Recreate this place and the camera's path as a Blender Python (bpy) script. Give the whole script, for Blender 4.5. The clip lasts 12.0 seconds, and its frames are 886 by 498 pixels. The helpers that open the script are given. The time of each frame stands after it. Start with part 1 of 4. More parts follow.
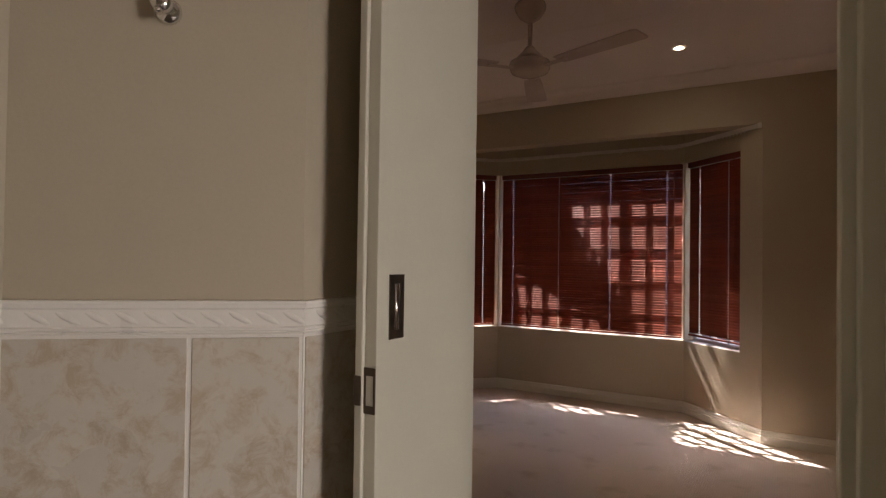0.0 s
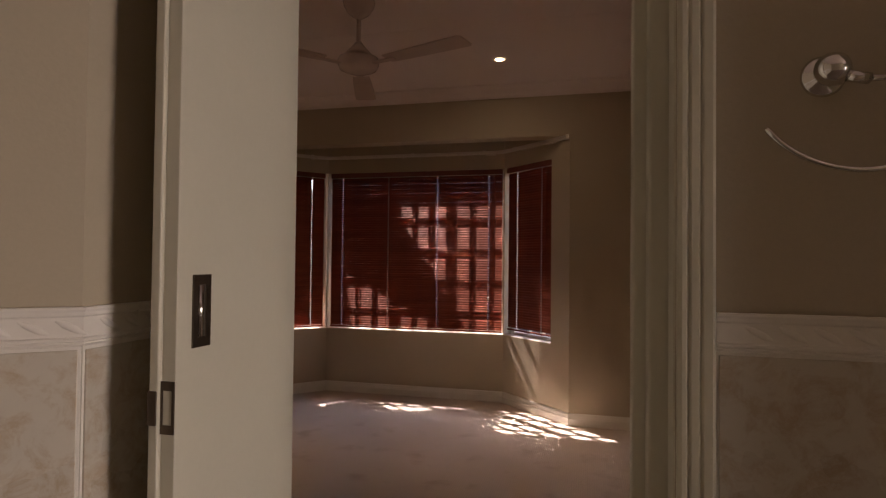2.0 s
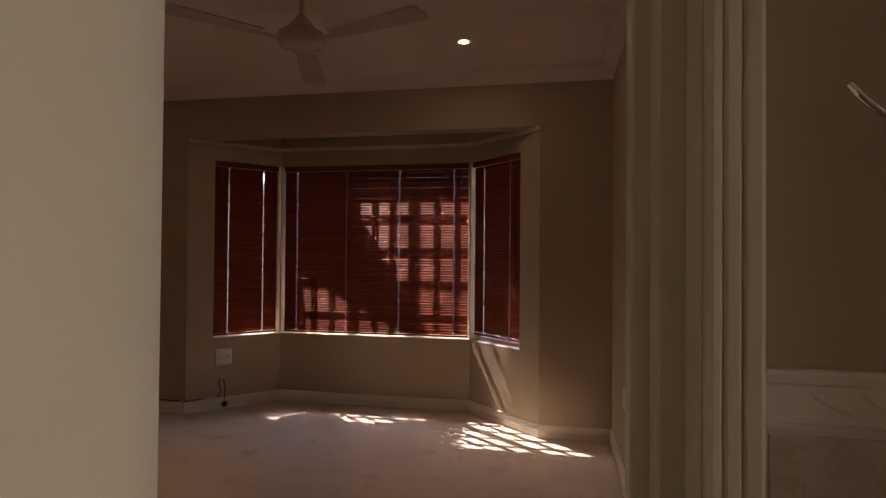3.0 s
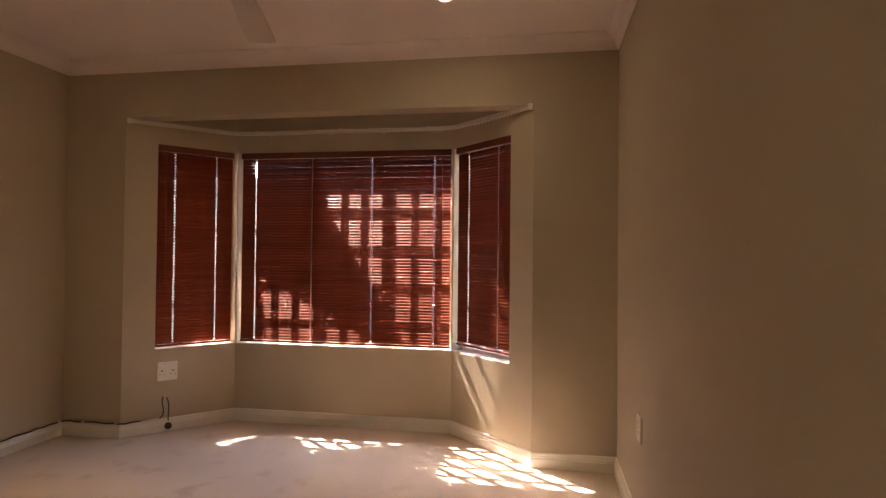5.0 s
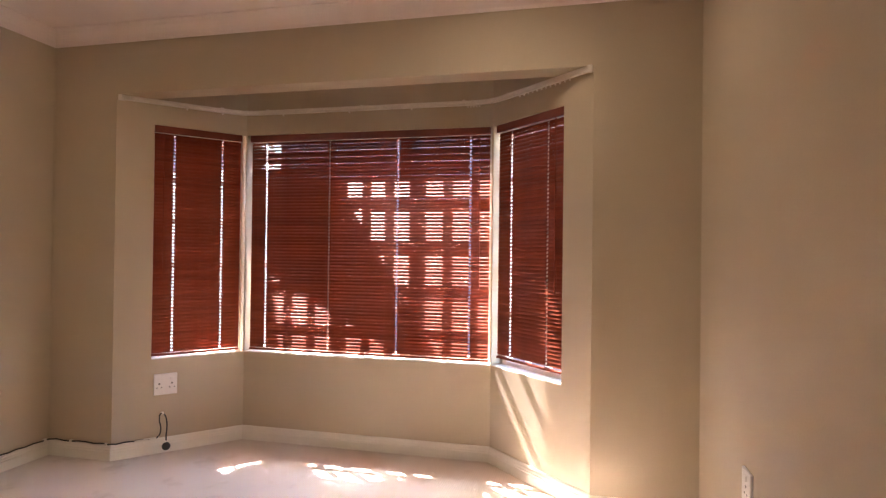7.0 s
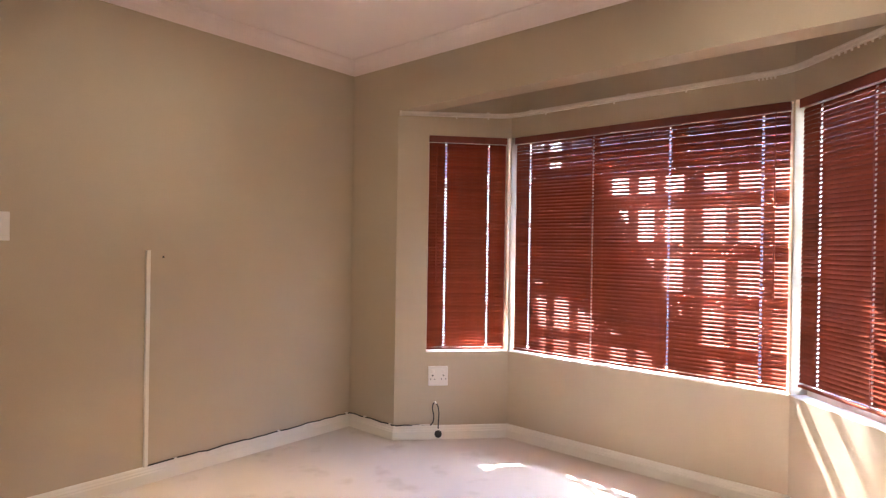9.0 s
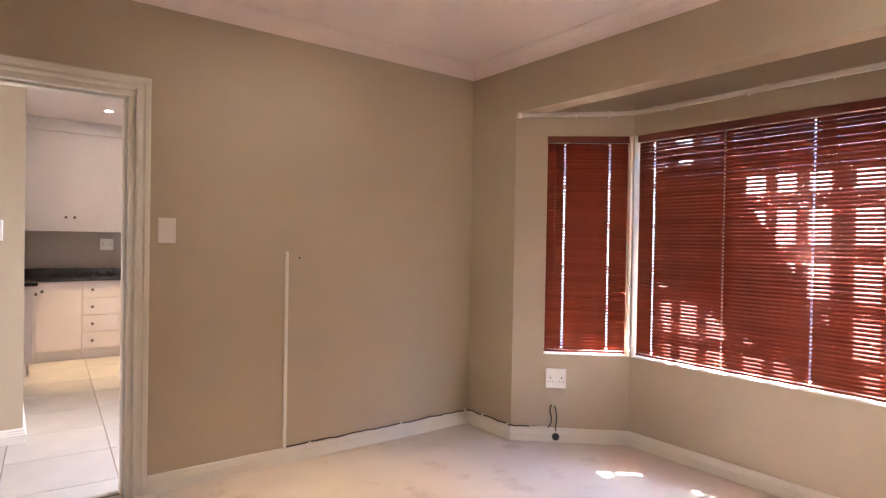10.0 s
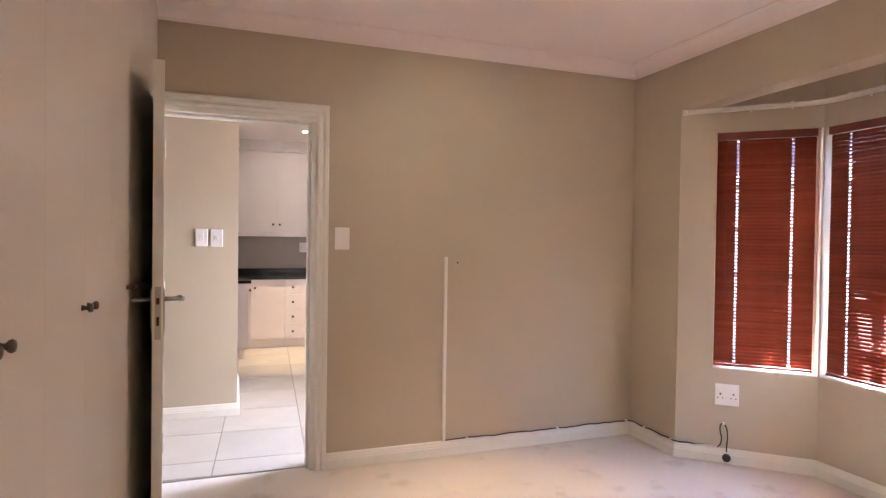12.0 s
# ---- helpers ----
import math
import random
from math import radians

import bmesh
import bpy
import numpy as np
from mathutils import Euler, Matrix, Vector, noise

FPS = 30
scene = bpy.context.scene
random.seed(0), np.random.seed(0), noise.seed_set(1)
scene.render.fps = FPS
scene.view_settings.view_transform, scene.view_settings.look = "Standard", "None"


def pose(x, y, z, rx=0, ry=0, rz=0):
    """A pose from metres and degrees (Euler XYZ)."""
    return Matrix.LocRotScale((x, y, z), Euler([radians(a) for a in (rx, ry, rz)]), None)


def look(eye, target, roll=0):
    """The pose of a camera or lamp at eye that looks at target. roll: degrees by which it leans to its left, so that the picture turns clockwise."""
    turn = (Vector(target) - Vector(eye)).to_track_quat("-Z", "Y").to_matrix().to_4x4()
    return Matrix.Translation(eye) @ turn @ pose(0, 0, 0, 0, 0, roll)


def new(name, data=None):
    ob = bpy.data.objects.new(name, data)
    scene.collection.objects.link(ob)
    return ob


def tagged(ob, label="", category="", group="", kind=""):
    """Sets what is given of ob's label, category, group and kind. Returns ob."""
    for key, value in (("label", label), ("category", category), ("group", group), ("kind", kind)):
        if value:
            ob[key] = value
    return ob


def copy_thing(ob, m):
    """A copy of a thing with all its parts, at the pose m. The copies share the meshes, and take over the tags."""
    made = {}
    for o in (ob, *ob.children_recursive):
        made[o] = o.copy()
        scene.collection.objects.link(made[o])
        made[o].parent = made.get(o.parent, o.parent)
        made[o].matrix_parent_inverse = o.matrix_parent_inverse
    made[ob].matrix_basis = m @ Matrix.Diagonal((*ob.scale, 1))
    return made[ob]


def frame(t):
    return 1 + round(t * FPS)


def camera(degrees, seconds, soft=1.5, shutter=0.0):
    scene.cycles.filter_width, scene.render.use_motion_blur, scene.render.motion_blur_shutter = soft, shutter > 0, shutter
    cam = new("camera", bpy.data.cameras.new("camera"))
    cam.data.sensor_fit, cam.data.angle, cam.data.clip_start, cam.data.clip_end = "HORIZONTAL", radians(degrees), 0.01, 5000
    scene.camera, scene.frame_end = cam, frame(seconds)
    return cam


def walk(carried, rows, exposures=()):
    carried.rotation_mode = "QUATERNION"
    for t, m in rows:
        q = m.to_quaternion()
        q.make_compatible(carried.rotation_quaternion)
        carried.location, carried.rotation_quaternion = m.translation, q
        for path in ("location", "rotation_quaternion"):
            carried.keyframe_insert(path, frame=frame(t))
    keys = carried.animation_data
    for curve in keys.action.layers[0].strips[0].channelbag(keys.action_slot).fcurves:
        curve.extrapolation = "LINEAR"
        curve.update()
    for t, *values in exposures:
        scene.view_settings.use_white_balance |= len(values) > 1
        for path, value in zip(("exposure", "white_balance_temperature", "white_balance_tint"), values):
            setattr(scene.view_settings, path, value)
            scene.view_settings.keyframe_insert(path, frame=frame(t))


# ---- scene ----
cam = camera(74.8, 12.0, soft=1.3)
PATH = [
    (0, (0.204, 0.104, 1.217), (-0.814, 1.825, 1.25), 0.8),
    (0.5, (0.222, 0.088, 1.226), (-0.655, 1.885, 1.259), 0.9),
    (1, (0.237, 0.085, 1.228), (-0.494, 1.946, 1.266), 0.8),
    (1.5, (0.229, 0.097, 1.22), (-0.379, 2.002, 1.26), 0.7),
    (2, (0.201, 0.153, 1.213), (-0.284, 2.093, 1.254), 0.6),
    (2.5, (0.199, 0.3, 1.218), (-0.223, 2.255, 1.261), 0.6),
    (3, (0.188, 0.492, 1.247), (-0.198, 2.454, 1.275), 0.5),
    (5, (0.117, 1.076, 1.236), (-0.217, 3.048, 1.268), 0.6),
    (5.5, (0.096, 1.235, 1.24), (-0.229, 3.208, 1.264), 0.6),
    (6, (0.044, 1.415, 1.23), (-0.278, 3.388, 1.253), 0.7),
    (6.5, (0.006, 1.567, 1.245), (-0.343, 3.536, 1.263), 0.7),
    (8.5, (0.002, 1.89, 1.25), (-1.094, 3.563, 1.257), 0.9),
    (9, (0.063, 1.906, 1.277), (-1.249, 3.416, 1.27), 0.9),
    (9.5, (0.051, 1.877, 1.278), (-1.4, 3.253, 1.266), 1.0),
    (10, (0.115, 1.893, 1.303), (-1.482, 3.097, 1.281), 1.0),
    (10.5, (0.179, 1.897, 1.315), (-1.517, 2.957, 1.29), 1.0),
    (11, (0.207, 1.901, 1.324), (-1.563, 2.832, 1.294), 0.9),
    (11.5, (0.211, 1.925, 1.339), (-1.612, 2.748, 1.307), 0.8),
    (12, (0.255, 1.972, 1.34), (-1.629, 2.644, 1.309), 0.8),
]
EXPOSURES = [(0.0, 3.05, 6800, 21), (1.0, 3.0, 7050, 25), (2.5, 2.62, 7700, 30), (3.2, 2.52, 7900, 30), (4.8, 3.86, 7900, 25), (6.5, 4.86, 6900, 23), (8.5, 5.7, 5970, 17), (9.5, 5.55, 5870, 17), (11.0, 5.7, 5720, 17), (12.0, 5.75, 5520, 17)]
walk(cam, [(t, look(eye, target, roll)) for t, eye, target, roll in PATH], EXPOSURES)

# ---- world, sun, large lights ----
SUN_TRAVEL = Vector((0.63, -0.545, -1.0)).normalized()
world = bpy.data.worlds.new("sky")
scene.world = world
world.use_nodes = True
wn = world.node_tree
sky = wn.nodes.new("ShaderNodeTexSky")
sky.sky_type = 'NISHITA'
sky.sun_disc = False
sky.sun_elevation = math.asin(-SUN_TRAVEL.z)
sky.sun_rotation = math.atan2(-SUN_TRAVEL.x, -SUN_TRAVEL.y)
wn.links.new(sky.outputs[0], wn.nodes["Background"].inputs[0])
wn.nodes["Background"].inputs[1].default_value = 0.15

sun = new("sun", bpy.data.lights.new("sun", 'SUN'))
sun.data.energy, sun.data.angle, sun.data.color = 3.0, radians(0.5), (1.0, 0.96, 0.90)
sun.matrix_world = look((0, 0, 30), Vector((0, 0, 30)) + SUN_TRAVEL)


def window_light(name, eye, target, width, height, watts, colour, spread):
    lamp = new(name, bpy.data.lights.new(name, 'AREA'))
    lamp.data.shape, lamp.data.size, lamp.data.size_y = 'RECTANGLE', width, height
    lamp.data.energy, lamp.data.color, lamp.data.spread = watts, colour, radians(spread)
    lamp.matrix_world = look(eye, target)
    return lamp


# daylight standing in the bathroom window and in the glazed hall door
window_light("bathroom_daylight", (3.97, -0.30, 0.90), (-0.4, 0.95, 0.70), 0.7, 1.1, 1.22, (0.95, 0.97, 0.94), 70)
window_light("hall_daylight", (-3.85, 4.40, 1.1), (-3.85, 2.0, 0.4), 0.9, 1.9, 0.98, (1.0, 0.96, 0.92), 85)


# ---- materials ----
def material(name, colour, rough=0.6, metal=0.0, vary=0.10, scale=3.0, fine=180.0, bump=0.05, spread=0.0, coat=0.0, random_object=0.0):
    m = bpy.data.materials.new(name)
    m.use_nodes = True
    nt = m.node_tree
    b = nt.nodes["Principled BSDF"]
    b.inputs["Roughness"].default_value = rough
    b.inputs["Metallic"].default_value = metal
    b.inputs["Coat Weight"].default_value = coat
    co = nt.nodes.new("ShaderNodeTexCoord")
    big = nt.nodes.new("ShaderNodeTexNoise")
    big.inputs["Scale"].default_value, big.inputs["Detail"].default_value = scale, 5
    small = nt.nodes.new("ShaderNodeTexNoise")
    small.inputs["Scale"].default_value, small.inputs["Detail"].default_value = fine, 3
    for n in (big, small):
        nt.links.new(co.outputs["Object"], n.inputs["Vector"])
    mix = nt.nodes.new("ShaderNodeMath")
    mix.operation = 'MULTIPLY_ADD'
    nt.links.new(big.outputs[0], mix.inputs[0])
    mix.inputs[1].default_value, mix.inputs[2].default_value = 0.7, 0.0
    add = nt.nodes.new("ShaderNodeMath")
    add.operation = 'MULTIPLY_ADD'
    nt.links.new(small.outputs[0], add.inputs[0])
    add.inputs[1].default_value = 0.3
    nt.links.new(mix.outputs[0], add.inputs[2])
    ramp = nt.nodes.new("ShaderNodeValToRGB")
    ramp.color_ramp.elements[0].position, ramp.color_ramp.elements[1].position = 0.3, 0.7
    ramp.color_ramp.elements[0].color = (*[c * (1 - vary) for c in colour], 1)
    ramp.color_ramp.elements[1].color = (*[min(1, c * (1 + vary)) for c in colour], 1)
    nt.links.new(add.outputs[0], ramp.inputs[0])
    last = ramp.outputs[0]
    if random_object:
        info = nt.nodes.new("ShaderNodeObjectInfo")
        hue = nt.nodes.new("ShaderNodeHueSaturation")
        rng = nt.nodes.new("ShaderNodeMapRange")
        rng.inputs[3].default_value, rng.inputs[4].default_value = 1 - random_object, 1 + random_object
        nt.links.new(info.outputs["Random"], rng.inputs[0])
        nt.links.new(rng.outputs[0], hue.inputs["Value"])
        nt.links.new(last, hue.inputs["Color"])
        last = hue.outputs[0]
    nt.links.new(last, b.inputs["Base Color"])
    r2 = nt.nodes.new("ShaderNodeMapRange")
    r2.inputs[3].default_value, r2.inputs[4].default_value = max(0.03, rough - 0.08), min(1, rough + 0.08)
    nt.links.new(big.outputs[0], r2.inputs[0])
    nt.links.new(r2.outputs[0], b.inputs["Roughness"])
    if bump:
        bn = nt.nodes.new("ShaderNodeBump")
        bn.inputs["Strength"].default_value, bn.inputs["Distance"].default_value = bump, 0.004
        nt.links.new(small.outputs[0], bn.inputs["Height"])
        nt.links.new(bn.outputs[0], b.inputs["Normal"])
    return m


def carpet_material():
    m = material("carpet", (0.66, 0.57, 0.49), 0.95, vary=0.10, scale=1.6, fine=420.0, bump=0.2)
    nt = m.node_tree
    b = nt.nodes["Principled BSDF"]
    co = nt.nodes.new("ShaderNodeTexCoord")
    wave = nt.nodes.new("ShaderNodeTexWave")
    wave.bands_direction = 'X'
    wave.inputs["Scale"].default_value = 26.0
    wave.inputs["Distortion"].default_value = 2.6
    wave.inputs["Detail"].default_value = 2.0
    wave.inputs["Detail Scale"].default_value = 6.0
    nt.links.new(co.outputs["Object"], wave.inputs["Vector"])
    stain = nt.nodes.new("ShaderNodeTexNoise")
    stain.inputs["Scale"].default_value, stain.inputs["Detail"].default_value = 4.5, 6
    nt.links.new(co.outputs["Object"], stain.inputs["Vector"])
    cr = nt.nodes.new("ShaderNodeValToRGB")
    cr.color_ramp.elements[0].position, cr.color_ramp.elements[1].position = 0.28, 0.42
    cr.color_ramp.elements[0].color, cr.color_ramp.elements[1].color = (0.80, 0.76, 0.71, 1), (1, 1, 1, 1)
    nt.links.new(stain.outputs[0], cr.inputs[0])
    old = b.inputs["Base Color"].links[0].from_socket
    mul = nt.nodes.new("ShaderNodeMix")
    mul.data_type, mul.blend_type = 'RGBA', 'MULTIPLY'
    mul.inputs[0].default_value = 1.0
    nt.links.new(old, mul.inputs[6])
    nt.links.new(cr.outputs[0], mul.inputs[7])
    rib = nt.nodes.new("ShaderNodeMix")
    rib.data_type, rib.blend_type = 'RGBA', 'MULTIPLY'
    rib.inputs[0].default_value = 0.06
    nt.links.new(mul.outputs[2], rib.inputs[6])
    nt.links.new(wave.outputs[0], rib.inputs[7])
    nt.links.new(rib.outputs[2], b.inputs["Base Color"])
    bn = nt.nodes.new("ShaderNodeBump")
    bn.inputs["Strength"].default_value, bn.inputs["Distance"].default_value = 0.12, 0.004
    nt.links.new(wave.outputs[0], bn.inputs["Height"])
    nt.links.new(b.inputs["Normal"].links[0].from_socket, bn.inputs["Normal"])
    nt.links.new(bn.outputs[0], b.inputs["Normal"])
    b.inputs["Sheen Weight"].default_value = 0.2
    return m


def stone_material(name, light, dark, random_object=0.06):
    m = material(name, light, 0.28, vary=0.05, scale=2.0, fine=60.0, bump=0.02, random_object=random_object)
    nt = m.node_tree
    b = nt.nodes["Principled BSDF"]
    co = nt.nodes.new("ShaderNodeTexCoord")
    info = nt.nodes.new("ShaderNodeObjectInfo")
    shift = nt.nodes.new("ShaderNodeVectorMath")
    shift.operation = 'ADD'
    nt.links.new(co.outputs["Object"], shift.inputs[0])
    nt.links.new(info.outputs["Random"], shift.inputs[1])
    n1 = nt.nodes.new("ShaderNodeTexNoise")
    n1.inputs["Scale"].default_value, n1.inputs["Detail"].default_value, n1.inputs["Roughness"].default_value = 21.0, 10, 0.70
    n1.inputs["Distortion"].default_value = 0.45
    nt.links.new(shift.outputs[0], n1.inputs["Vector"])
    cr = nt.nodes.new("ShaderNodeValToRGB")
    cr.color_ramp.elements[0].position, cr.color_ramp.elements[1].position = 0.38, 0.53
    cr.color_ramp.elements[0].color, cr.color_ramp.elements[1].color = (*dark, 1), (1, 1, 1, 1)
    nt.links.new(n1.outputs[0], cr.inputs[0])
    mul = nt.nodes.new("ShaderNodeMix")
    mul.data_type, mul.blend_type = 'RGBA', 'MULTIPLY'
    mul.inputs[0].default_value = 0.9
    nt.links.new(b.inputs["Base Color"].links[0].from_socket, mul.inputs[6])
    nt.links.new(cr.outputs[0], mul.inputs[7])
    nt.links.new(mul.outputs[2], b.inputs["Base Color"])
    return m


def glass_material():
    m = bpy.data.materials.new("window_glass")
    m.use_nodes = True
    b = m.node_tree.nodes["Principled BSDF"]
    b.inputs["Base Color"].default_value = (0.96, 0.98, 0.97, 1)
    b.inputs["Roughness"].default_value, b.inputs["IOR"].default_value = 0.0, 1.1
    b.inputs["Transmission Weight"].default_value = 1.0
    return m


def lamp_material(name, colour, strength):
    m = bpy.data.materials.new(name)
    m.use_nodes = True
    b = m.node_tree.nodes["Principled BSDF"]
    b.inputs["Base Color"].default_value = (*colour, 1)
    b.inputs["Emission Color"].default_value = (*colour, 1)
    b.inputs["Emission Strength"].default_value = strength
    return m


PAINT = material("taupe_wall_paint", (0.505, 0.42, 0.305), 0.75, vary=0.05, scale=1.3, fine=140.0, bump=0.10)
BATH_PAINT = material("bathroom_wall_paint", (0.46, 0.40, 0.30), 0.6, vary=0.05, scale=1.5, fine=140.0, bump=0.08)
CEILING = material("ceiling_paint", (0.85, 0.745, 0.70), 0.8, vary=0.03, scale=1.0, fine=120.0, bump=0.06)
WHITE = material("white_gloss_paint", (0.78, 0.74, 0.66), 0.35, vary=0.03, scale=6.0, fine=90.0, bump=0.03)
CREAM = material("cream_door_paint", (0.60, 0.575, 0.47), 0.45, vary=0.03, scale=5.0, fine=90.0, bump=0.03)
CARPET = carpet_material()
SLAT = material("red_brown_slat", (0.225, 0.048, 0.022), 0.55, vary=0.12, scale=9.0, fine=160.0, bump=0.02, random_object=0.10)
SLAT.node_tree.nodes["Principled BSDF"].inputs["Specular IOR Level"].default_value = 0.1
HEADRAIL = material("dark_maroon_rail", (0.17, 0.038, 0.022), 0.45, vary=0.12, scale=9.0, bump=0.02)
CORD = material("blind_cord", (0.16, 0.045, 0.028), 0.8, vary=0.1, scale=40, bump=0.0)
STONE = stone_material("travertine_look_tile", (0.55, 0.51, 0.435), (0.82, 0.71, 0.60))
GROUT = material("pale_grout", (0.78, 0.75, 0.69), 0.85, vary=0.06, scale=14, fine=200, bump=0.1)
FLOOR_TILE = material("cream_floor_tile", (0.50, 0.455, 0.395), 0.25, vary=0.06, scale=3.0, fine=70, bump=0.02, random_object=0.05)
FLOOR_GROUT = material("grey_floor_grout", (0.20, 0.17, 0.14), 0.9, vary=0.15, scale=10, fine=150, bump=0.2)
CHROME = material("chrome", (0.75, 0.75, 0.75), 0.10, metal=1.0, vary=0.03, bump=0.0)
BRONZE = material("dark_bronze", (0.11, 0.085, 0.065), 0.40, metal=0.85, vary=0.15, scale=30, bump=0.03)
STEEL = material("brushed_steel", (0.48, 0.46, 0.43), 0.32, metal=1.0, vary=0.08, scale=30, bump=0.03)
PLASTIC = material("white_plastic", (0.80, 0.77, 0.74), 0.35, vary=0.02, scale=10, bump=0.0)
RAIL_PLASTIC = material("aged_white_plastic", (0.76, 0.71, 0.64), 0.45, vary=0.05, scale=10, bump=0.0)
FAN = material("fan_enamel", (0.74, 0.62, 0.56), 0.2, vary=0.04, scale=8, bump=0.0)
HOLE = material("dark_slot", (0.02, 0.02, 0.02), 0.6, vary=0.1, bump=0.0)
BLACK = material("black_rubber", (0.02, 0.019, 0.018), 0.45, vary=0.2, scale=20, bump=0.0)
WARDROBE = material("wardrobe_paint", (0.64, 0.57, 0.485), 0.5, vary=0.03, scale=2.0, fine=120, bump=0.03)
KITCHEN = material("cream_cabinet_paint", (0.62, 0.55, 0.51), 0.4, vary=0.03, scale=4.0, fine=120, bump=0.02)
GRANITE = material("black_granite", (0.018, 0.016, 0.016), 0.12, vary=0.5, scale=60, fine=300, bump=0.0)
SPLASH = material("taupe_splashback_paint", (0.34, 0.28, 0.23), 0.5, vary=0.05, scale=4, bump=0.05)
BATH_FLOOR = material("brown_floor_tile", (0.16, 0.12, 0.09), 0.4, vary=0.15, scale=5, fine=80, bump=0.03)
PLASTER = material("outside_plaster", (0.52, 0.44, 0.34), 0.9, vary=0.12, scale=2.5, fine=90, bump=0.3)
TIMBER = material("painted_eave_board", (0.30, 0.20, 0.14), 0.7, vary=0.15, scale=12, fine=120, bump=0.1)
# shade of the view outside, put into one dark base colour
OUTSIDE_DARK = material("outside_shade_dark", (0.13, 0.095, 0.10), 0.9, vary=0.2, scale=4, fine=60, bump=0.3)
PAVING = material("outside_ground", (0.24, 0.21, 0.17), 0.95, vary=0.25, scale=3, fine=60, bump=0.4)
GLASS = glass_material()
LAMP_WARM = lamp_material("warm_lamp", (1.0, 0.86, 0.62), 25.0)


# ---- mesh helpers ----
def linked(name, bm, mat, smooth=False):
    me = bpy.data.meshes.new(name)
    bm.normal_update()
    bm.to_mesh(me)
    bm.free()
    if smooth:
        for p in me.polygons:
            p.use_smooth = True
    me.materials.append(mat)
    return new(name, me)


def part(name, bm, mat, parent, label="", smooth=False, at=None):
    ob = linked(name, bm, mat, smooth)
    ob.parent = parent
    if at is not None:
        ob.matrix_local = at
    return tagged(ob, label) if label else ob


def thing(name, m, label, category, group="", kind=""):
    ob = new(name)
    ob.empty_display_size = 0.05
    ob.matrix_world = m
    return tagged(ob, label, category, group, kind)


def structure(name, bm, mat, label, m=None, smooth=False, category="structure"):
    ob = linked(name, bm, mat, smooth)
    if m is not None:
        ob.matrix_world = m
    return tagged(ob, label, category, kind="structure")


def add_box(bm, x0, x1, y0, y1, z0, z1, bevel=0.0):
    vs = [bm.verts.new((x, y, z)) for x in (x0, x1) for y in (y0, y1) for z in (z0, z1)]
    fs = [bm.faces.new([vs[i] for i in f]) for f in ((0, 1, 3, 2), (4, 6, 7, 5), (0, 4, 5, 1), (2, 3, 7, 6), (0, 2, 6, 4), (1, 5, 7, 3))]
    if bevel:
        es = list({e for f in fs for e in f.edges})
        bmesh.ops.bevel(bm, geom=es, offset=bevel, segments=2, affect='EDGES', profile=0.5)
    return bm


def box(x0, x1, y0, y1, z0, z1, bevel=0.0):
    return add_box(bmesh.new(), x0, x1, y0, y1, z0, z1, bevel)


def prism(points, z0, z1):
    bm = bmesh.new()
    low = [bm.verts.new((x, y, z0)) for x, y in points]
    high = [bm.verts.new((x, y, z1)) for x, y in points]
    n = len(points)
    bm.faces.new(low[::-1])
    bm.faces.new(high)
    for i in range(n):
        bm.faces.new((low[i], low[(i + 1) % n], high[(i + 1) % n], high[i]))
    bmesh.ops.recalc_face_normals(bm, faces=bm.faces)
    return bm


def add_lathe(bm, profile, steps=24, m=None):
    """A turned shape round z from (radius, height) pairs."""
    rings = []
    for r, z in profile:
        if r < 1e-6:
            rings.append([bm.verts.new((0, 0, z))])
        else:
            rings.append([bm.verts.new((r * math.cos(2 * math.pi * i / steps), r * math.sin(2 * math.pi * i / steps), z)) for i in range(steps)])
    made = [v for r in rings for v in r]
    for a, b in zip(rings, rings[1:]):
        for i in range(steps):
            j = (i + 1) % steps
            if len(a) == 1 and len(b) > 1:
                bm.faces.new((a[0], b[i], b[j]))
            elif len(b) == 1 and len(a) > 1:
                bm.faces.new((a[i], b[0], a[j]))
            elif len(a) > 1:
                bm.faces.new((a[i], b[i], b[j], a[j]))
    bmesh.ops.recalc_face_normals(bm, faces=list({f for v in made for f in v.link_faces}))
    if m is not None:
        bmesh.ops.transform(bm, matrix=m, verts=made)
    return bm


def lathe(profile, steps=24, m=None):
    return add_lathe(bmesh.new(), profile, steps, m)


def add_tube(bm, points, radius, sides=8):
    pts = [Vector(p) for p in points]
    rings = []
    up = Vector((0.13, 0.27, 0.95)).normalized()
    for i, p in enumerate(pts):
        d = (pts[min(i + 1, len(pts) - 1)] - pts[max(i - 1, 0)]).normalized()
        a = d.cross(up)
        if a.length < 0.05:
            a = d.cross(Vector((1, 0, 0)))
        a.normalize()
        b = d.cross(a)
        rings.append([bm.verts.new(p + radius * (math.cos(2 * math.pi * k / sides) * a + math.sin(2 * math.pi * k / sides) * b)) for k in range(sides)])
    for r, s in zip(rings, rings[1:]):
        for k in range(sides):
            bm.faces.new((r[k], r[(k + 1) % sides], s[(k + 1) % sides], s[k]))
    bm.faces.new(rings[0][::-1])
    bm.faces.new(rings[-1])
    bmesh.ops.recalc_face_normals(bm, faces=bm.faces)
    return bm


def tube(points, radius, sides=8):
    return add_tube(bmesh.new(), points, radius, sides)


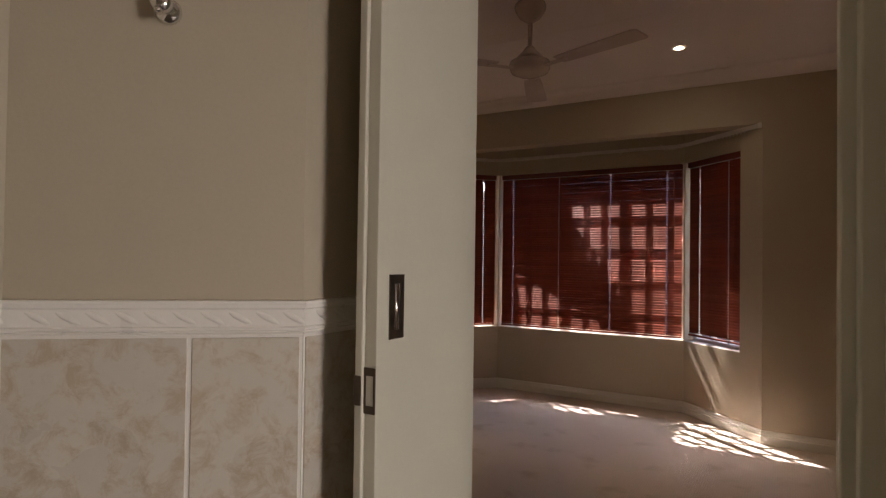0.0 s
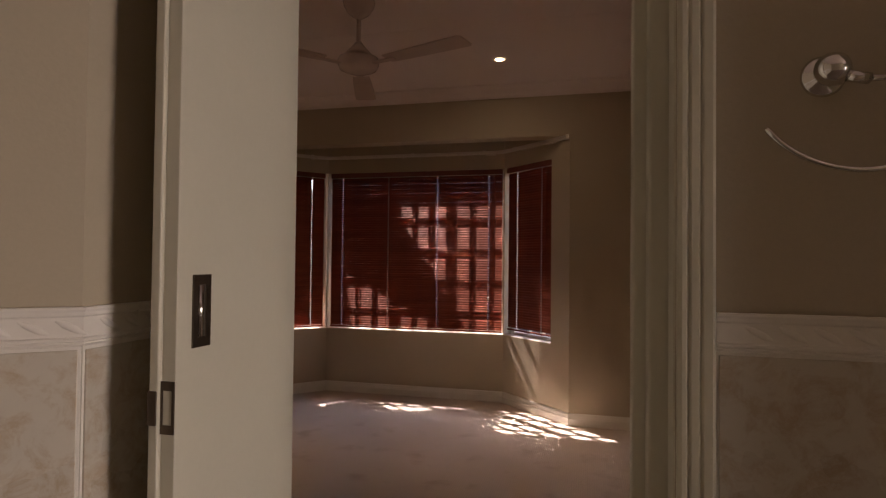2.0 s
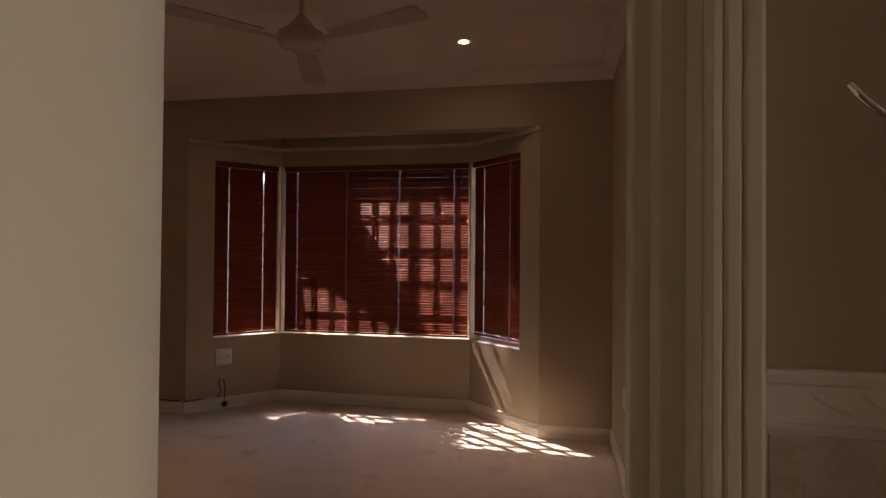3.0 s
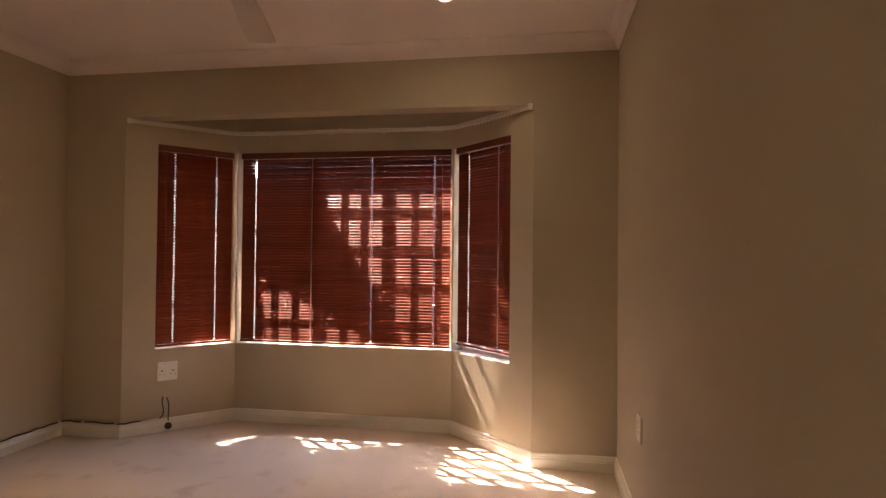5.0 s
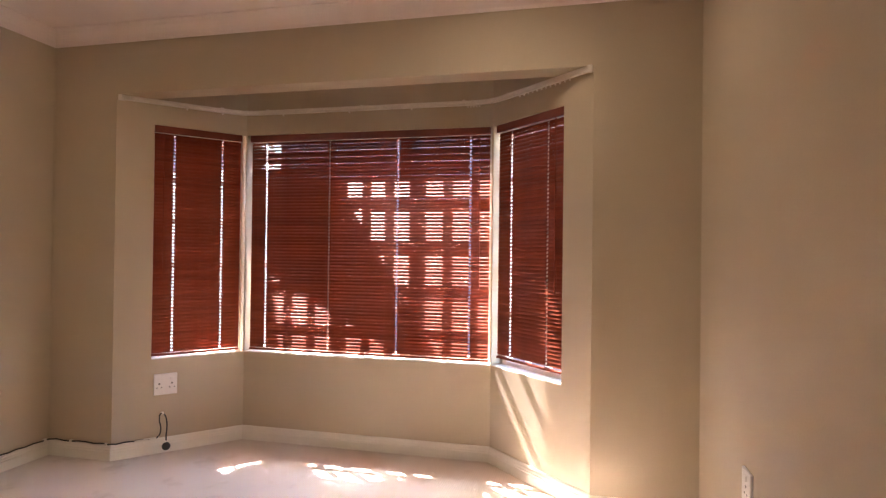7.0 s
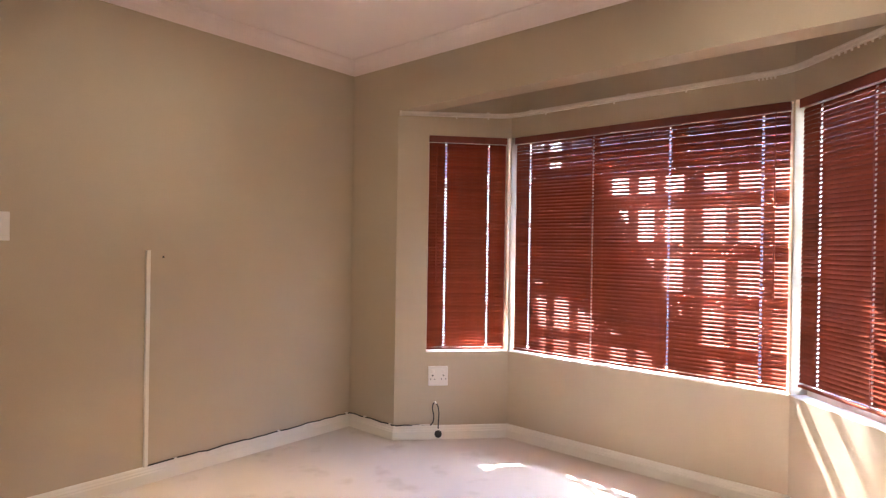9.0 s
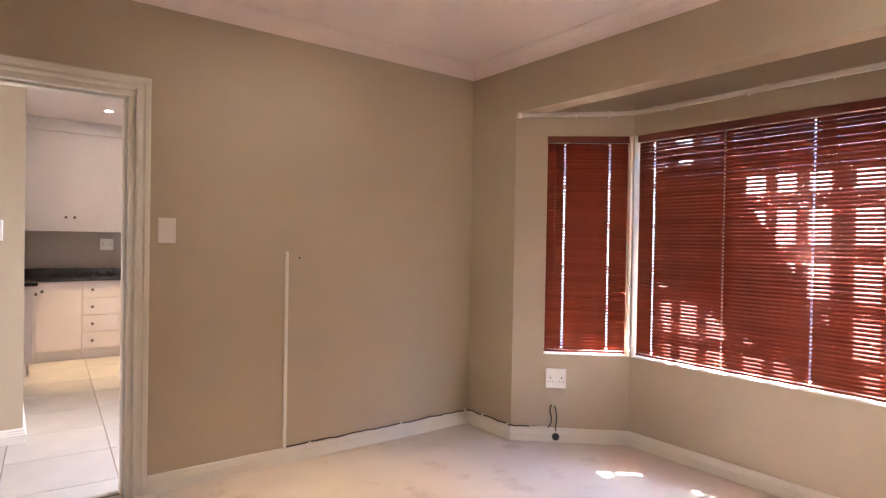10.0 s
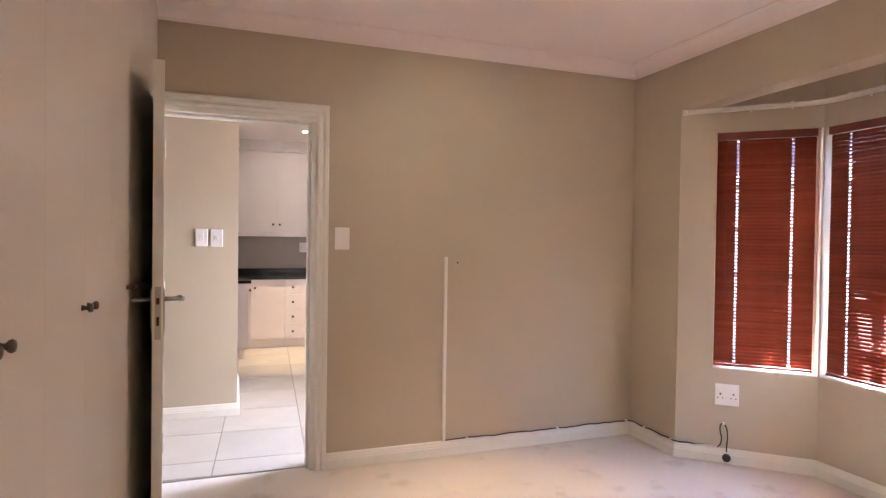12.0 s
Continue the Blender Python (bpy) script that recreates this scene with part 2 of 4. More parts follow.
def sweep(path, profile):
    """A mitred moulding along a plan path; the profile is (distance to the left of the path, height)."""
    bm = bmesh.new()
    n = len(path)
    rows = []
    for i, p in enumerate(path):
        p = Vector(p)
        dirs = []
        if i > 0:
            dirs.append((p - Vector(path[i - 1])).normalized())
        if i < n - 1:
            dirs.append((Vector(path[i + 1]) - p).normalized())
        lefts = [Vector((-d.y, d.x)) for d in dirs]
        mid = sum(lefts, Vector((0, 0))).normalized()
        k = 1.0 / max(0.3, mid.dot(lefts[0]))
        rows.append([bm.verts.new((p.x + mid.x * k * o, p.y + mid.y * k * o, z)) for o, z in profile])
    m = len(profile)
    for a, b in zip(rows, rows[1:]):
        for j in range(m):
            bm.faces.new((a[j], a[(j + 1) % m], b[(j + 1) % m], b[j]))
    bm.faces.new(rows[0])
    bm.faces.new(rows[-1][::-1])
    bmesh.ops.recalc_face_normals(bm, faces=bm.faces)
    return bm


def on_wall(left, right):
    """The frame of a wall seen from inside: x from its left end to its right end, y outwards, z up."""
    d = (Vector(right) - Vector(left)).normalized()
    return Matrix(((d.x, -d.y, 0, left[0]), (d.y, d.x, 0, left[1]), (0, 0, 1, 0), (0, 0, 0, 1)))


def span(left, right):
    return (Vector(right) - Vector(left)).length


def wall(name, left, right, thick, z0, z1, mat, label, holes=(), ends=(0.0, 0.0)):
    length = span(left, right)
    bm = bmesh.new()
    at = -ends[0]
    for a, b, low, high in sorted(holes):
        if a > at:
            add_box(bm, at, a, 0, thick, z0, z1)
        if low > z0:
            add_box(bm, a, b, 0, thick, z0, low)
        if high < z1:
            add_box(bm, a, b, 0, thick, high, z1)
        at = b
    if at < length + ends[1]:
        add_box(bm, at, length + ends[1], 0, thick, z0, z1)
    return structure(name, bm, mat, label, on_wall(left, right), category="wall")


# ---- plan ----
CEIL = 2.56
RIGHT_X, LEFT_X, BAY_Y, BACK_Y = 0.56, -3.125, 4.59, 1.30
BAY_R0, BAY_R1 = (0.07, 4.59), (-0.505, 5.158)
BAY_L1, BAY_L0 = (-2.165, 5.158), (-2.675, 4.59)
SILL, HEAD = 0.575, 2.02
DOOR_Y0, DOOR_Y1, DOOR_TOP = 1.57, 2.375, 2.005
WARDROBE_Y = 1.575

# ---- bedroom structure ----
structure("floor", prism([(-3.19, 1.22), (0.60, 1.22), (0.60, 4.65), (0.10, 4.65), (-0.48, 5.20), (-2.19, 5.20), (-2.72, 4.65), (-3.19, 4.65)], -0.10, 0.0),
          CARPET, "worn beige ribbed bedroom carpet with stains", category="floor")
structure("ceiling", box(-3.20, 0.65, 1.2, 4.66, CEIL, CEIL + 0.08), CEILING, "plain white painted bedroom ceiling", category="ceiling")
structure("trim", box(-3.10, 0.54, 3.365, 3.371, CEIL - 0.0012, CEIL - 0.0002), CEILING, "fine filled joint between two ceiling boards", category="ceiling joint")
wall("wall_right", (RIGHT_X, BAY_Y), (RIGHT_X, 1.145), 0.14, 0, 2.75, PAINT, "plain taupe painted bedroom wall", ends=(0.14, 0.0))
wall("wall_left", (LEFT_X, 1.30), (LEFT_X, BAY_Y), 0.14, 0, 2.75, PAINT, "taupe painted bedroom wall with an open doorway",
     holes=[(DOOR_Y0 - 1.30 - 0.035, DOOR_Y1 - 1.30 + 0.035, -0.2, DOOR_TOP + 0.035)], ends=(0.4, 0.14))
bay_span = span((LEFT_X, BAY_Y), (RIGHT_X, BAY_Y))
wall("wall_bay", (LEFT_X, BAY_Y), (RIGHT_X, BAY_Y), 0.14, 0, 2.75, PAINT, "taupe painted wall opening into a bay window",
     holes=[(BAY_L0[0] - LEFT_X, BAY_R0[0] - LEFT_X, -0.2, 2.17)])
bl, bf, br = span(BAY_L0, BAY_L1), span(BAY_L1, BAY_R1), span(BAY_R1, BAY_R0)
wall("wall_bay_left", BAY_L0, BAY_L1, 0.14, 0, 2.6, PAINT, "taupe painted side wall of the bay", holes=[(0.205, bl - 0.005, SILL, HEAD)], ends=(-0.002, 0.0))
wall("wall_bay_front", BAY_L1, BAY_R1, 0.14, 0, 2.6, PAINT, "taupe painted front wall of the bay", holes=[(0.005, bf - 0.005, SILL, HEAD)])
wall("wall_bay_right", BAY_R1, BAY_R0, 0.14, 0, 2.6, PAINT, "taupe painted side wall of the bay", holes=[(0.005, br - 0.205, SILL, HEAD)], ends=(0.0, -0.002))
structure("ceiling_bay", prism([(0.12, 4.70), (-0.50, 5.27), (-2.17, 5.27), (-2.72, 4.70)], 2.46, 2.58), CEILING, "painted ceiling inside the bay", category="ceiling")
wall("wall_back", (RIGHT_X + 0.14, 1.145), (-3.26, 1.145), -0.155, 0, 2.75, PAINT, "wall between bedroom and bathroom with a doorway",
     holes=[(0.70 - 0.361, 0.70 + 0.46, -0.2, 2.05)])

SKIRT = [(0, 0.0), (0.019, 0.0), (0.019, 0.052), (0.015, 0.058), (0.015, 0.064), (0.011, 0.072), (0.010, 0.080), (0.006, 0.088), (0, 0.09)]
structure("baseboard", sweep([(RIGHT_X, BACK_Y), (RIGHT_X, BAY_Y), BAY_R0, BAY_R1, BAY_L1, BAY_L0, (LEFT_X, BAY_Y), (LEFT_X, DOOR_Y1 + 0.095)], SKIRT), WHITE,
          "moulded cream-white skirting board round the bedroom", category="skirting")
CORNICE = [(0, CEIL - 0.085), (0.006, CEIL - 0.085), (0.010, CEIL - 0.078), (0.016, CEIL - 0.072), (0.022, CEIL - 0.055), (0.034, CEIL - 0.036), (0.052, CEIL - 0.022),
           (0.070, CEIL - 0.016), (0.076, CEIL - 0.010), (0.084, CEIL - 0.008), (0.086, CEIL), (0, CEIL)]
structure("trim", sweep([(RIGHT_X, BACK_Y), (RIGHT_X, BAY_Y), (LEFT_X, BAY_Y), (LEFT_X, WARDROBE_Y)], CORNICE), CEILING, "white coved cornice under the bedroom ceiling", category="cornice")
structure("trim", box(-0.45, RIGHT_X, 1.30, 1.385, CEIL - 0.085, CEIL - 0.002), CEILING, "white cornice over the bathroom doorway", category="cornice")

ARCH = [(0.0, 0.0), (0.0, 0.016), (0.008, 0.020), (0.018, 0.020), (0.024, 0.014), (0.034, 0.014), (0.042, 0.021), (0.058, 0.022), (0.066, 0.016), (0.068, 0.0)]


def architrave(name, m, x0, x1, top, label, sides=(True, True), width=1.0):
    """A moulded casing round an opening, in a wall's frame, on its inner face."""
    bm = bmesh.new()

    def run(points, outs):
        rows = []
        for (px, pz), (ox, oz) in zip(points, outs):
            rows.append([bm.verts.new((px + ox * a * width, -d, pz + oz * a * width)) for a, d in ARCH])
        for a, b in zip(rows, rows[1:]):
            for j in range(len(ARCH) - 1):
                bm.faces.new((a[j], a[j + 1], b[j + 1], b[j]))
        bm.faces.new(rows[0])
        bm.faces.new(rows[-1][::-1])
    pts, outs = [], []
    if sides[0]:
        pts.append((x0, 0.0)), outs.append((-1, 0))
    pts.append((x0, top)), outs.append((-1, 1))
    pts.append((x1, top)), outs.append((1, 1))
    if sides[1]:
        pts.append((x1, 0.0)), outs.append((1, 0))
    run(pts, outs)
    bmesh.ops.recalc_face_normals(bm, faces=bm.faces)
    return structure(name, bm, WHITE, label, m, category="door casing")


# ---- bedroom doorway ----
left_wall = on_wall((LEFT_X, 0.0), (LEFT_X, 1.0))
architrave("trim", left_wall, DOOR_Y0 - 0.030, DOOR_Y1 + 0.030, DOOR_TOP + 0.030, "moulded cream-white casing round the bedroom doorway")
jamb = bmesh.new()
add_box(jamb, DOOR_Y1, DOOR_Y1 + 0.034, 0.001, 0.139, 0, DOOR_TOP, 0.003)
add_box(jamb, DOOR_Y1 - 0.014, DOOR_Y1 - 0.0005, 0.045, 0.110, 0, DOOR_TOP, 0.003)
add_box(jamb, DOOR_Y0 - 0.034, DOOR_Y0, 0.001, 0.139, 0, DOOR_TOP, 0.003)
add_box(jamb, DOOR_Y0 + 0.0005, DOOR_Y0 + 0.014, 0.045, 0.110, 0, DOOR_TOP, 0.003)
add_box(jamb, DOOR_Y0 - 0.034, DOOR_Y1 + 0.034, 0.001, 0.139, DOOR_TOP + 0.0005, DOOR_TOP + 0.034, 0.003)
add_box(jamb, DOOR_Y0 + 0.015, DOOR_Y1 - 0.015, 0.045, 0.110, DOOR_TOP - 0.014, DOOR_TOP, 0.003)
structure("door_frame", jamb, WHITE, "cream-white painted rebated door frame", left_wall, category="door frame")
structure("threshold", box(-3.1995, -3.186, DOOR_Y0, DOOR_Y1, -0.02, 0.003, 0.001), FLOOR_GROUT, "dark strip where carpet meets the hall tiles", category="threshold")

# open bedroom door
hinge = Vector((-3.098, 1.592))
tip = Vector((-2.278, 1.683))
leaf_len = (tip - hinge).length
door_m = on_wall((hinge.x, hinge.y), (tip.x, tip.y))
door = thing("door_1", door_m, "open cream-white flush bedroom door on its hinges", "door", kind="structure")
part("leaf", box(0, leaf_len, -0.022, 0.018, 0.012, 2.035, 0.0025), WHITE, door)
for side, y in ((-1, -0.022), (1, 0.018)):
    plate = part("handle_plate", box(leaf_len - 0.075, leaf_len - 0.040, min(y, y + side * 0.006), max(y, y + side * 0.006), 0.955, 1.125, 0.003), STEEL, door, "steel lever handle plate")
    bm = lathe([(0.0, 0.0), (0.010, 0.0), (0.009, 0.055), (0.012, 0.066), (0.010, 0.076), (0.0, 0.080)], 14, pose(leaf_len - 0.058, y, 1.085, -90 if side > 0 else 90))
    add_tube(bm, [(leaf_len - 0.055, y + side * 0.062, 1.085), (leaf_len - 0.10, y + side * 0.064, 1.085), (leaf_len - 0.145, y + side * 0.063, 1.083), (leaf_len - 0.165, y + side * 0.056, 1.080)], 0.0085, 12)
    part("lever", bm, STEEL, door, "steel lever handle", smooth=True)
lock = part("lock_plate", box(leaf_len - 0.0005, leaf_len + 0.0025, -0.013, 0.009, 0.93, 1.14, 0.0008), STEEL, door, "brushed steel lock face on the door edge")
part("latch", box(leaf_len + 0.002, leaf_len + 0.011, -0.008, 0.004, 1.07, 1.095, 0.002), BRONZE, lock)
part("keyhole", box(leaf_len + 0.002, leaf_len + 0.0032, -0.007, 0.003, 0.985, 1.02, 0.0004), HOLE, lock)
for z in (0.25, 1.05, 1.80):
    part("hinge", lathe([(0, -0.05), (0.007, -0.05), (0.007, 0.05), (0, 0.05)], 12, pose(-0.006, 0.022, z)), STEEL, door, "steel butt hinge")


# ---- windows ----
def casement_window(name, m, x0, x1, lights, cols, rows, label):
    """Painted cottage-pane window; m is the wall's frame, the glass stands outside the blind."""
    w = thing(name, m, label, "window", kind="structure")
    y0, y1 = 0.085, 0.138
    f = bmesh.new()
    add_box(f, x0, x0 + 0.040, y0, y1, SILL, HEAD, 0.003)
    add_box(f, x1 - 0.040, x1, y0, y1, SILL, HEAD, 0.003)
    add_box(f, x0 + 0.040, x1 - 0.040, y0, y1, SILL, SILL + 0.030, 0.003)
    add_box(f, x0 + 0.040, x1 - 0.040, y0, y1, HEAD - 0.045, HEAD, 0.003)
    part("window_frame", f, WHITE, w)
    part("window_sill", box(x0, x1, 0.002, y0 - 0.001, SILL - 0.012, SILL + 0.006, 0.003), WHITE, w, "white painted inner sill")
    z0, z1 = SILL + 0.030, HEAD - 0.045
    step = (x1 - x0 - 0.08) / lights
    for k in range(lights):
        a = x0 + 0.04 + k * step + (0.030 if k else 0.0)
        b = x0 + 0.04 + (k + 1) * step - (0.030 if k < lights - 1 else 0.0)
        if k:
            part("mullion", box(a - 0.060, a, y0 + 0.004, y1 - 0.004, z0, z1, 0.003), WHITE, w)
        cw, rh = (b - a) / cols, (z1 - z0) / rows
        for c in range(1, cols):
            part("glazing_bar", box(a + c * cw - 0.0125, a + c * cw + 0.0125, y0 + 0.010, y1 - 0.010, z0, z1), WHITE, w)
        for r in range(1, rows):
            part("glazing_bar", box(a, b, y0 + 0.0115, y1 - 0.0115, z0 + r * rh - 0.0125, z0 + r * rh + 0.0125), WHITE, w)
        if not k:
            pane = bpy.data.meshes.new("pane")
            bm = box(0.010, cw - 0.010, 0, 0.004, 0.010, rh - 0.010)
            bm.to_mesh(pane)
            bm.free()
            pane.materials.append(GLASS)
        for c in range(cols):
            for r in range(rows):
                p = new("pane", pane)
                p.parent = w
                p.location = (a + c * cw, 0.110, z0 + r * rh)
                p.visible_shadow = False
    return w


m_left, m_front, m_right = on_wall(BAY_L0, BAY_L1), on_wall(BAY_L1, BAY_R1), on_wall(BAY_R1, BAY_R0)
casement_window("window_1", m_left, 0.207, bl - 0.004, 1, 3, 5, "white cottage-pane window in the bay side wall")
casement_window("window_2", m_front, 0.004, bf - 0.004, 3, 3, 5, "wide white cottage-pane window in the bay front wall")
casement_window("window_3", m_right, 0.004, br - 0.207, 1, 3, 5, "white cottage-pane window in the bay side wall")


def corner_post(c, na, nb):
    c, na, nb = Vector(c), Vector(na), Vector(nb)
    mid = (na + nb).normalized()
    pts = [c + na * 0.080, c + mid * 0.083, c + nb * 0.080, c + nb * 0.14, c + mid * 0.152, c + na * 0.14]
    structure("window_post", prism([(p.x, p.y) for p in pts], 0.0, 2.6), WHITE, "white painted post at the corner of the bay", category="window post")


n_left, n_front, n_right = [(m[0][1], m[1][1]) for m in (m_left, m_front, m_right)]
corner_post(BAY_L1, n_left, n_front)
corner_post(BAY_R1, n_front, n_right)

# ---- venetian blinds ----
def venetian_blind(m, x0, x1, ladders, label, wand_at, lift=0.0, angle=63):
    """Slats tilted with the room edge down, in the window reveal."""
    th = thing("venetian_blind", m @ Matrix.Translation((x0, 0.030, 0)), label, "blind", group="venetian blinds in the bay")
    w = x1 - x0
    head = bmesh.new()
    add_box(head, 0.001, w - 0.001, -0.020, 0.014, HEAD - 0.040, HEAD - 0.001, 0.002)
    add_box(head, 0.0, w, -0.026, -0.021, HEAD - 0.046, HEAD - 0.002, 0.0015)
    part("headrail", head, HEADRAIL, th, "dark maroon head rail")
    part("bottom_rail", box(0.001, w - 0.001, -0.012, 0.012, SILL + 0.016 + lift, SILL + 0.030 + lift, 0.003), SLAT, th)
    tilt, width, pitch = radians(angle), 0.0259, 0.0213
    bm = bmesh.new()
    cuts = sorted({0.002, w - 0.002, *[x + d for x in ladders for d in (-0.0062, 0.0062)]})
    across = [-0.5, -0.22, -0.07, 0.07, 0.22, 0.5]
    grid = []
    for x in cuts:
        row = []
        for q in across:
            u = q * width
            bow = 0.0026 * (1 - (2 * q) ** 2)
            row.append(bm.verts.new((x, u * math.cos(tilt) - bow * math.sin(tilt), u * math.sin(tilt) + bow * math.cos(tilt))))
        grid.append(row)
    for i in range(len(cuts) - 1):
        mid = (cuts[i] + cuts[i + 1]) / 2
        hole = any(abs(mid - x) < 0.005 for x in ladders)
        for j in range(5):
            if hole and j in (1, 2, 3):
                continue
            bm.faces.new((grid[i][j], grid[i + 1][j], grid[i + 1][j + 1], grid[i][j + 1]))
    bmesh.ops.recalc_face_normals(bm, faces=bm.faces)
    bmesh.ops.solidify(bm, geom=list(bm.faces), thickness=0.0008)
    me = bpy.data.meshes.new("slat")
    bm.to_mesh(me)
    bm.free()
    me.materials.append(SLAT)
    z = HEAD - 0.058
    rnd = random.Random(int(w * 1000))
    while z > SILL + 0.040 + lift:
        s = new("slat", me)
        s.parent = th
        s.location = (0, rnd.uniform(-0.0003, 0.0003), z + rnd.uniform(-0.0003, 0.0003))
        s.rotation_euler = (radians(rnd.uniform(-0.15, 0.15)), radians(rnd.uniform(-0.04, 0.04)), 0)
        z -= pitch
    for x in ladders:
        for y in (-0.0125, 0.0125):
            part("ladder_cord", box(x - 0.0007, x + 0.0007, y - 0.0006, y + 0.0006, SILL + 0.028 + lift, HEAD - 0.045), CORD, th)
    part("wand", tube([(wand_at, -0.030, HEAD - 0.05), (wand_at, -0.032, HEAD - 0.4), (wand_at + 0.003, -0.031, HEAD - 0.98)], 0.0035, 8), SLAT, th, "slim red-brown tilt wand")
    return th


lw, fw, rw = bl - 0.205 - 0.030, bf - 0.050, br - 0.205 - 0.030
venetian_blind(m_left, 0.208, bl - 0.028, [lw * 0.22, lw * 0.77], "narrow red-brown venetian blind, closed, in the bay side window", lw * 0.10, 0.0, 65.5)
venetian_blind(m_front, 0.026, bf - 0.018, [fw * 0.069, fw * 0.349, fw * 0.638, fw * 0.928], "wide red-brown venetian blind, nearly closed, sunlit from behind", fw * 0.965, 0.0, 61.6)
venetian_blind(m_right, 0.028, br - 0.208, [rw * 0.21, rw * 0.75], "narrow red-brown venetian blind, closed, in shade beside the bay corner", rw * 0.90, 0.035, 66.0)


# ---- curtain rail round the bay ----
def offset_in(p, q, d):
    n = (Vector(q) - Vector(p)).normalized()
    return Vector((-n.y, n.x)) * d


def curtain_rail():
    z = 2.155
    th = thing("curtain_rail", Matrix.Translation((0, 0, z)), "bent white plastic curtain rail following the bay walls", "curtain rail")
    pts = [Vector(BAY_R0) + Vector((-0.028, 0.002)), Vector(BAY_R1) + Vector((-0.012, -0.045)), Vector(BAY_L1) + Vector((0.012, -0.045)), Vector(BAY_L0) + Vector((0.022, 0.022))]
    path = [pts[0]]
    for i in (1, 2):
        a, p, c = pts[i - 1], pts[i], pts[i + 1]
        u, v = p + (a - p).normalized() * 0.10, p + (c - p).normalized() * 0.10
        for k in range(7):
            t = k / 6
            path.append(u.lerp(p, t).lerp(p.lerp(v, t), t))
    path.append(pts[3])
    path = [tuple(p) for p in path]
    part("rail", sweep(path, [(-0.008, -0.014), (0.008, -0.014), (0.009, -0.008), (0.006, -0.006), (0.006, 0.004), (0.009, 0.006), (0.009, 0.014), (-0.008, 0.014)]), RAIL_PLASTIC, th)
    for p, d in ((pts[0], (pts[0] - pts[1]).normalized()), (pts[3], (pts[3] - pts[2]).normalized())):
        c = p + d * 0.008
        part("end_cap", box(c.x - 0.013, c.x + 0.013, c.y - 0.013, c.y + 0.013, -0.018, 0.018, 0.004), RAIL_PLASTIC, th)
    segs = [(pts[0], pts[1]), (pts[1], pts[2]), (pts[2], pts[3])]
    for k, (a, b) in enumerate(segs):
        for t in ((0.2, 0.8) if k != 1 else (0.1, 0.5, 0.9)):
            c, o = a.lerp(b, t), -offset_in(a, b, 0.045)
            part("bracket", box(-0.05, 0.0, -0.010, 0.010, 0.014, 0.022, 0.001), RAIL_PLASTIC, th, at=Matrix.Translation((c.x, c.y, 0)) @ Matrix.Rotation(math.atan2(-o.y, -o.x), 4, 'Z'))
    glider = bpy.data.meshes.new("glider")
    bm = box(-0.004, 0.004, -0.004, 0.004, -0.026, -0.013, 0.001)
    bm.to_mesh(glider)
    bm.free()
    glider.materials.append(RAIL_PLASTIC)
    spots = [(0, 0.16 + 0.045 * i) for i in range(12)] + [(1, 0.04 + 0.011 * i) for i in range(5)] + [(1, 0.30), (1, 0.55), (1, 0.83), (2, 0.2), (2, 0.5)]
    for k, t in spots:
        g = new("glider", glider)
        g.parent = th
        c = segs[k][0].lerp(segs[k][1], t)
        g.location = (c.x, c.y, 0)


curtain_rail()


# ---- ceiling fan and downlights ----
def ceiling_fan(x, y):
    th = thing("ceiling_fan", Matrix.Translation((x, y, 0)), "white three-bladed ceiling fan hanging still from the ceiling", "ceiling fan")
    part("canopy", lathe([(0, CEIL), (0.078, CEIL), (0.083, CEIL - 0.012), (0.080, CEIL - 0.03), (0.058, CEIL - 0.068), (0.024, CEIL - 0.092), (0.012, CEIL - 0.10), (0, CEIL - 0.10)], 32), FAN, th, smooth=True)
    part("rod", lathe([(0, CEIL - 0.09), (0.0115, CEIL - 0.09), (0.0115, 2.28), (0, 2.28)], 16), FAN, th, smooth=True)
    part("lower_cup", lathe([(0, 2.335), (0.018, 2.338), (0.034, 2.315), (0.064, 2.284), (0.067, 2.274), (0.05, 2.272), (0.05, 2.260), (0, 2.260)], 32), FAN, th, smooth=True)
    part("motor", lathe([(0, 2.262), (0.085, 2.262), (0.102, 2.255), (0.107, 2.243), (0.106, 2.222), (0.096, 2.200), (0.066, 2.186), (0.027, 2.182), (0, 2.182)], 40), FAN, th, "white glossy fan motor housing", smooth=True)
    for a in (-19, 108, 228):
        blade = bmesh.new()
        outline = [(0.19, -0.045), (0.30, -0.052), (0.52, -0.060), (0.635, -0.062), (0.65, -0.050), (0.65, 0.050), (0.635, 0.062), (0.52, 0.060), (0.30, 0.052), (0.19, 0.045)]
        top = [blade.verts.new((px, py, 0.0025 - 0.04 * py)) for px, py in outline]
        low = [blade.verts.new((px, py, -0.0025 - 0.04 * py)) for px, py in outline]
        blade.faces.new(top)
        blade.faces.new(low[::-1])
        for i in range(len(outline)):
            j = (i + 1) % len(outline)
            blade.faces.new((low[i], low[j], top[j], top[i]))
        bmesh.ops.recalc_face_normals(blade, faces=blade.faces)
        b = part("blade", blade, FAN, th, at=pose(0, 0, 2.222, 0, 0, a))
        part("blade_iron", box(0.085, 0.235, -0.018, 0.018, -0.010, -0.004, 0.002), FAN, b)
    return th


ceiling_fan(-0.957, 2.936)


